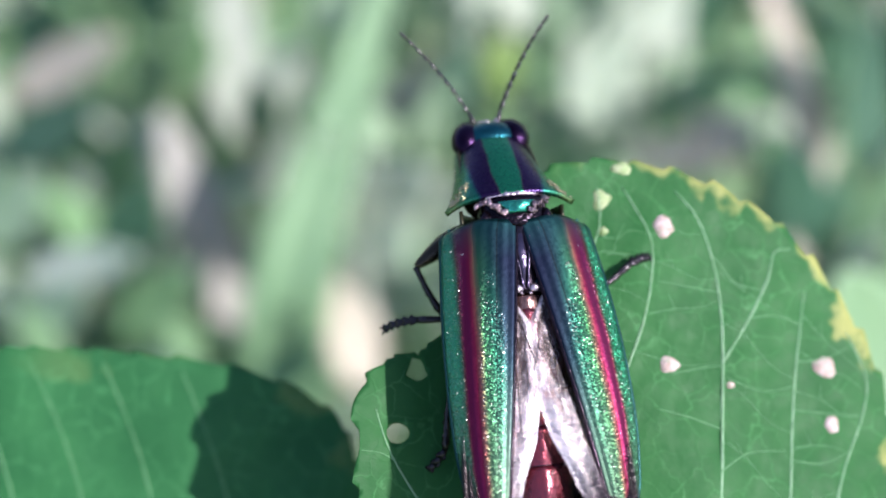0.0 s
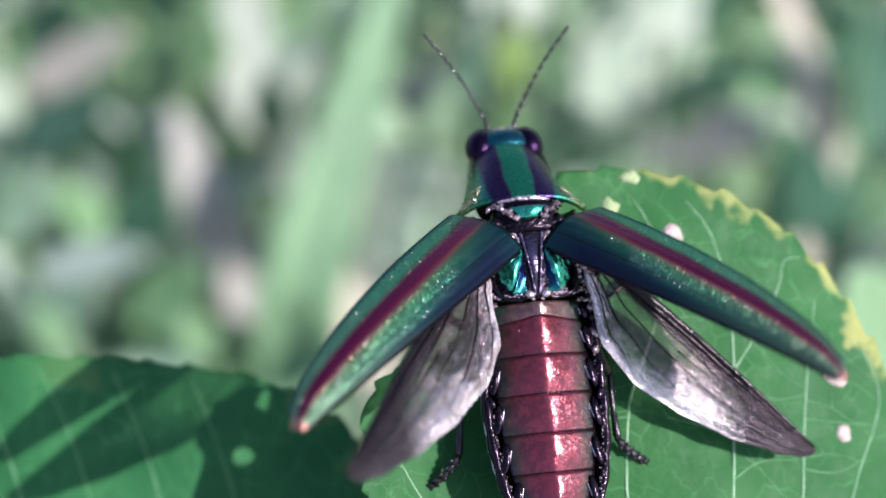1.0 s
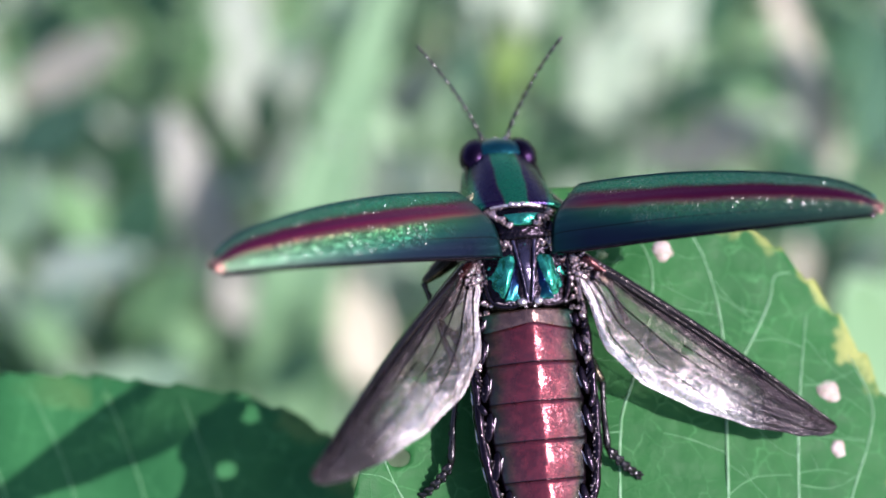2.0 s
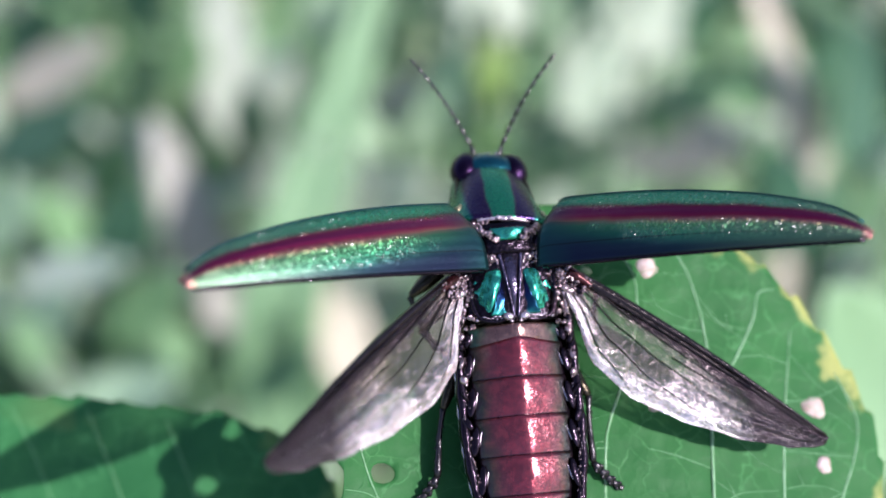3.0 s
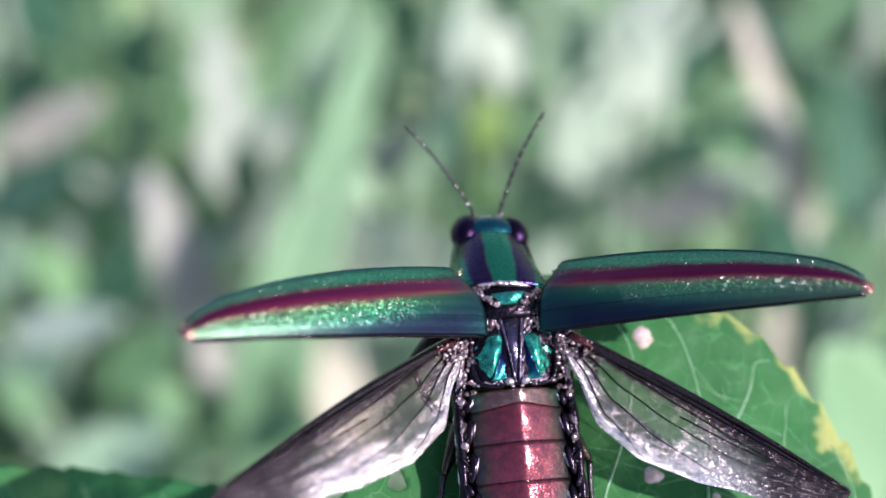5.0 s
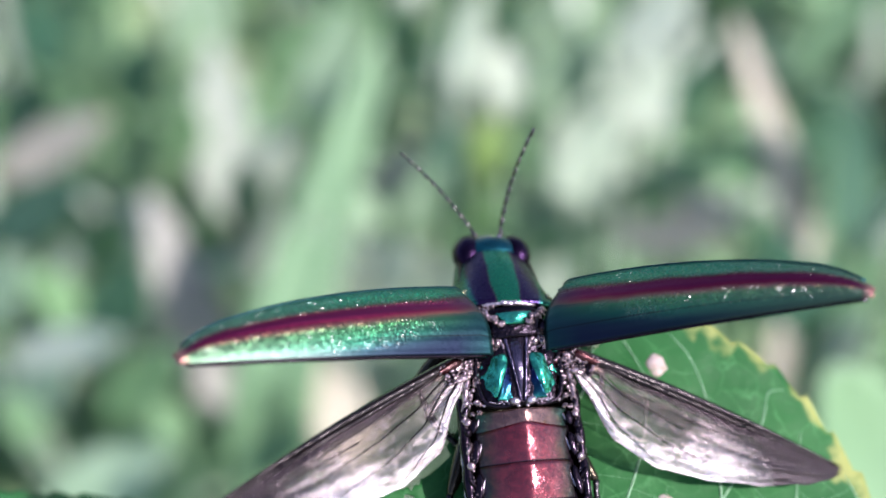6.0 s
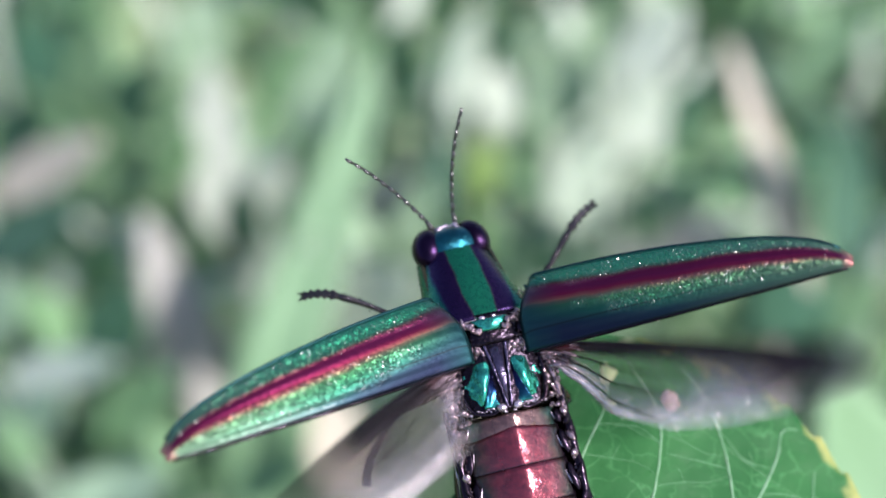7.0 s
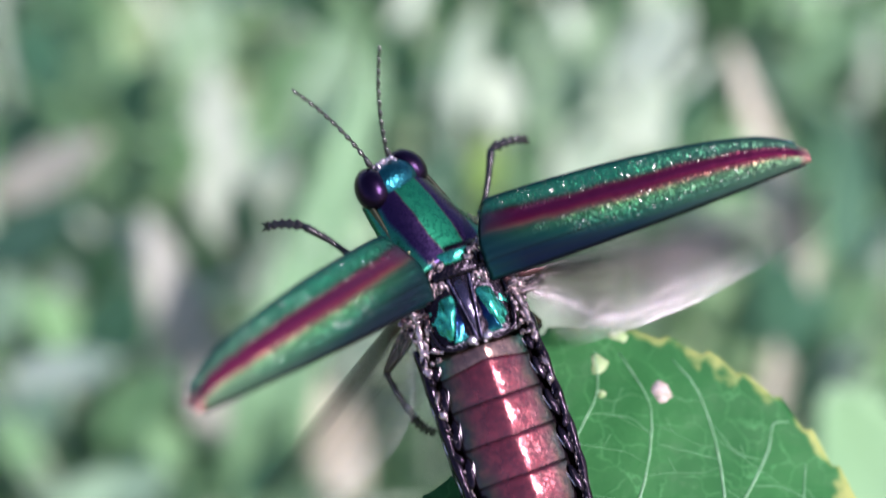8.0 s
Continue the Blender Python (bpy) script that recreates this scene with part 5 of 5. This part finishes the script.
def motions():
    walk(leaf, [(t, near(*LEAF_ORIGIN, -LEAF_TILT) @ pose(0, 0, 0, 0, LEAF_ROLL, 0) @ pose(0, 0.0018, 0, -tilt, 0, turn) @ pose(0, -0.0018, 0)) for t, tilt, turn in
        ((0, 0, 0), (1, 2.0, 0), (2.5, 7.0, 0), (6, 9, -1), (7, 13, -2.5), (8, 14, -3))])
    walk(low_leaf, [(t, near(*LOW_ORIGIN, -LEAF_TILT) @ pose(0, -sink * MM, 0)) for t, sink in ((0, 0), (1, 0.2), (2.5, 0.9), (3.5, 1.3), (8, 1.4))])
    walk(beetle, [(t, near(u, v, w) @ pose(0, 0, 0, -dip, 0, turn) @ pose(0, 0, 0, 0, LEAN, 0)) for t, u, v, w, turn, dip in
        [(0, 6.14, 1.16, 0.00, 6.0, 10.0), (0.5, 6.24, 1.27, 0.00, 6.0, 10.0), (1, 6.41, 1.52, 0.00, 6.0, 10.0), (2.5, 6.79, 2.57, 0.00, 5.5, 10.0),
         (3, 6.88, 2.62, 0.00, 5.5, 10.0), (3.5, 7.05, 2.82, 0.00, 5.5, 10.0), (4, 7.31, 2.90, 0.00, 5.5, 10.0), (4.5, 7.31, 3.02, 0.00, 5.5, 10.0),
         (6, 6.43, 3.77, 0.00, 6.0, 10.0), (6.5, 4.53, 4.72, 0.50, 9.0, 9.0), (7, 3.27, 6.23, 1.00, 13.5, 7.0), (7.5, 1.95, 8.84, 2.50, 18.0, 5.0),
         (8, 0.95, 11.01, 4.00, 19.5, 4.0)]])
    neck = [(t, pose(*(NECK * MM), 0, 0, yaw) @ pose(0, 0, 0, dip) @ pose(0, 0, 0, 0, roll, 0)) for t, yaw, dip, roll in
        [(0, 1.5, -31.2, 0), (0.5, 1.3, -32.5, 0), (1, -0.5, -33.8, 0), (2.5, -1.7, -37.9, 0), (3, -5.0, -38.2, 0), (3.5, -6.0, -37.8, 0),
         (4, -6.8, -37.8, 0), (4.5, -5.8, -37.1, 0), (6, -3.6, -37.1, 0), (6.5, 0.7, -28.9, 0), (7, 4.3, -18.9, 4), (7.5, 7.1, -15.1, 12),
         (8, 16.9, -0.8, 20)]]
    walk(pronotum, neck)
    walk(head, neck)
    walk(feelers[0], [(t, n @ swung((0.9, 9.5, 1.0), -1, out, lift, ahead=True)) for (_, n), (t, out, lift) in zip(neck,
        [(0, 43.9, 34.5), (0.5, 42.4, 36.3), (1, 42.0, 38.5), (2.5, 46.4, 39.8), (3, 49.2, 39.0), (3.5, 50.2, 37.8),
         (4, 51.2, 37.0), (4.5, 50.8, 36.1), (6, 52.8, 33.2), (6.5, 50.4, 35.2), (7, 52.7, 35.8), (7.5, 47.0, 34.5),
         (8, 34.8, 30.3)])])
    walk(feelers[1], [(t, n @ swung((0.9, 9.5, 1.0), 1, out, lift, ahead=True)) for (_, n), (t, out, lift) in zip(neck,
        [(0, 45.9, 48.8), (0.5, 48.4, 48.8), (1, 49.6, 49.6), (2.5, 50.1, 52.6), (3, 47.0, 54.0), (3.5, 44.2, 54.1),
         (4, 41.5, 54.6), (4.5, 40.3, 54.1), (6, 33.3, 63.2), (6.5, 41.2, 71.7), (7, 16.3, 52.8), (7.5, 16.2, 57.8),
         (8, 0.2, 51.8)])])
    walk(cases[0], [(t, swung(HINGE + RISE * rise, -1, out, lift, -roll)) for t, out, lift, roll, rise in
        [(0, 2.5, 2.0, 0, 0), (0.2, 8.0, 4.0, 0, 0), (0.5, 30.2, 17.2, 0, 0.1), (0.6, 34.8, 22.8, 0, 0.15), (0.8, 43.7, 23.0, 0, 0.25),
         (1, 48.5, 24.7, 0, 0.35), (1.2, 54.5, 28.2, 0, 0.45), (2.3, 81.5, 27.4, 3, 1), (2.5, 80.8, 25.7, 3, 1), (3, 80.0, 23.1, 3, 1),
         (3.5, 80.1, 23.5, 3, 1), (4, 81.3, 25.2, 3, 1), (4.5, 82.1, 25.0, 3, 1), (6, 83.6, 18.4, 3, 1), (6.5, 80.6, 14.5, 7, 1),
         (7, 77.6, 14.9, 13, 1), (7.5, 75.8, 25.3, 19, 1), (8, 72.8, 36.5, 22, 1)]])
    walk(cases[1], [(t, swung(HINGE + RISE * rise, 1, out, lift, -roll)) for t, out, lift, roll, rise in
        [(0, 5.0, 1.0, 0, 0), (0.2, 9.0, 2.0, 0, 0), (0.5, 25.7, 9.8, 0, 0.1), (0.6, 31.5, 11.6, 0, 0.15), (0.8, 37.0, 26.8, 0, 0.25),
         (1, 45.5, 30.0, 0, 0.35), (1.2, 53.9, 33.6, 0, 0.45), (2.3, 81.5, 36.8, 3, 1), (2.5, 79.9, 36.2, 3, 1), (3, 78.0, 32.3, 3, 1),
         (3.5, 76.6, 33.4, 3, 1), (4, 78.2, 31.7, 3, 1), (4.5, 79.5, 32.4, 3, 1), (6, 81.6, 37.6, 3, 1), (6.5, 80.8, 42.2, 6, 1),
         (7, 83.0, 27.0, 11, 1), (7.5, 84.1, 10.5, 15, 1), (8, 84.0, 18.9, 20, 1)]])
    walk(wings[0], [(t, swung(WING_ROOT, -1, out, lift, twist)) for t, out, lift, twist in
        [(0, 6.0, 4.0, 5), (0.5, 27.0, 26.0, 10), (1, 38.5, 34.0, -12), (2.5, 45.1, 30.0, -16), (3, 50.6, 31.0, -12),
         (3.5, 51.4, 31.4, -12), (4, 52.0, 36.3, -12), (4.5, 49.4, 44.5, -14), (4.7, 61.7, 21.3, 0), (5.8, 58.0, 42.2, 0),
         (6, 63.5, 17.0, 0)]]
         + beating(-1, [(6, 63.5, 17.0, 0, 0), (6.5, 66.0, 38.0, 30, 5), (7, 68.0, 88.0, 10, 10.25), (7.5, 62.0, 88.0, 10, 15.25), (8, 60.0, 25.0, 0, 20.5)]))
    walk(wings[1], [(t, swung(WING_ROOT, 1, out, lift, twist)) for t, out, lift, twist in
        [(0, 6.0, 4.0, 5), (0.5, 24.0, 3.0, 5), (1, 45.2, -4.9, 5), (2.5, 52.5, 1.4, 0), (3, 52.6, 1.7, 0),
         (3.5, 52.6, 1.8, 0), (4, 53.0, 3.0, 0), (4.5, 53.0, 9.0, 0), (4.7, 54.5, 6.0, 0), (5.8, 50.0, 34.0, 0),
         (6, 63.6, -5.6, 0)]]
         + beating(1, [(6, 63.6, -5.6, 0, 0), (6.5, 63.0, 42.0, 8, 5), (7, 74.0, 78.0, 0, 10.25), (7.5, 82.0, 76.0, 10, 15.25), (8, 88.0, 66.0, 0, 20.5)]))
    stride(legs[0], (-3.5, 1.5, -1.6), [(0, (-8.2, -1.5, -2.2), (-6, -7, -3.6)), (2.5, (-8.9, -2.6, -2.2), (-6, -7.6, -4)), (6, (-8.9, -2.6, -2.2), (-6, -7.6, -4)),
         (6.5, (-7.5, 3.5, -2.5), (-12, 2.7, -4)), (6.7, (-7.2, 4.6, -3), (-11.8, 6.0, -4.5), -5), (7, (-7, 5.1, -3), (-12, 8.4, -3), -5),
         (7.5, (-6.9, 5.1, -3), (-10.2, 8.8, -3), -12), (8, (-6.6, 5.1, -3), (-9.4, 8.4, -3), -20)])
    stride(legs[1], (2.6, 1.0, -1.6), [(0, (6, -3, -1.6), (8.2, -7.6, -3.8)), (6, (7, -1, -1.6), (9.5, -2, -3.8)), (6.5, (7, 4, -1.6), (11, 5.2, -4)),
         (6.7, (6.8, 4.8, -2), (11.0, 8.0, -2.5), 0), (7, (6.4, 5.4, -2), (10.8, 9.9, -1), 2),
         (7.5, (6.3, 6.0, -2.5), (10.6, 11.6, -2.5), 34), (8, (5.5, 6.2, -2.5), (8.4, 11.6, -2.5), 50)])
    stride(legs[2], (-3.4, -1.5, -2.4), [(0, (-3.9, -5.5, -2.4), (-12, -5.9, -3.6)), (1, (-5, -5.3, -2.4), (-11, -6.3, -3.8)), (2.5, (-6.5, -4.2, -2.6), (-3.5, -9.2, -4)),
         (6, (-6.5, -4.2, -2.6), (-3.5, -9.2, -4)), (6.6, (-8, -2.5, -2.5), (-11, -6.7, -6)), (7, (-8, -2.9, -3), (-12.5, -7.6, -6)),
         (8, (-6.5, -4.2, -3.5), (-6, -10.1, -6))])
    stride(legs[3], (3.4, -1.5, -2.4), [(0, (7.2, -5.2, -1.8), (11.6, -2.6, -2.2)), (1, (7.2, -5.2, -1.8), (11.4, -2.8, -2.2)), (2.5, (8.2, -2.5, -1.8), (8.5, -6.7, -3.8)),
         (6, (8.2, -2.5, -1.8), (8.5, -6.7, -3.8)), (7, (6, -4.2, -3.5), (4, -9.2, -6)), (8, (6, -4.2, -3.5), (4, -9.2, -6))])
    stride(legs[4], (-3.2, -5.5, -2.4), [(0, (-6.2, -11.8, -2), (-7.2, -17.2, -3.6)), (2.5, (-6.4, -12.2, -1.2), (-7.4, -17.7, -1.4)), (6, (-6.4, -12.2, -1.2), (-7.4, -17.7, -1.4)),
         (7, (-5, -12, -3), (-5, -19, -6)), (8, (-4.5, -12, -3), (-4, -19, -6))])
    stride(legs[5], (3.2, -5.5, -2.4), [(0, (6.6, -12, -2), (7.4, -17.6, -3.6)), (2.5, (6.7, -12.4, -1), (6.3, -18.1, -0.8)), (6, (6.7, -12.4, -1), (6.3, -18.1, -0.8)),
         (7, (5, -12, -3), (5, -19, -6)), (8, (4.5, -12, -3), (4, -19, -6))])


motions()
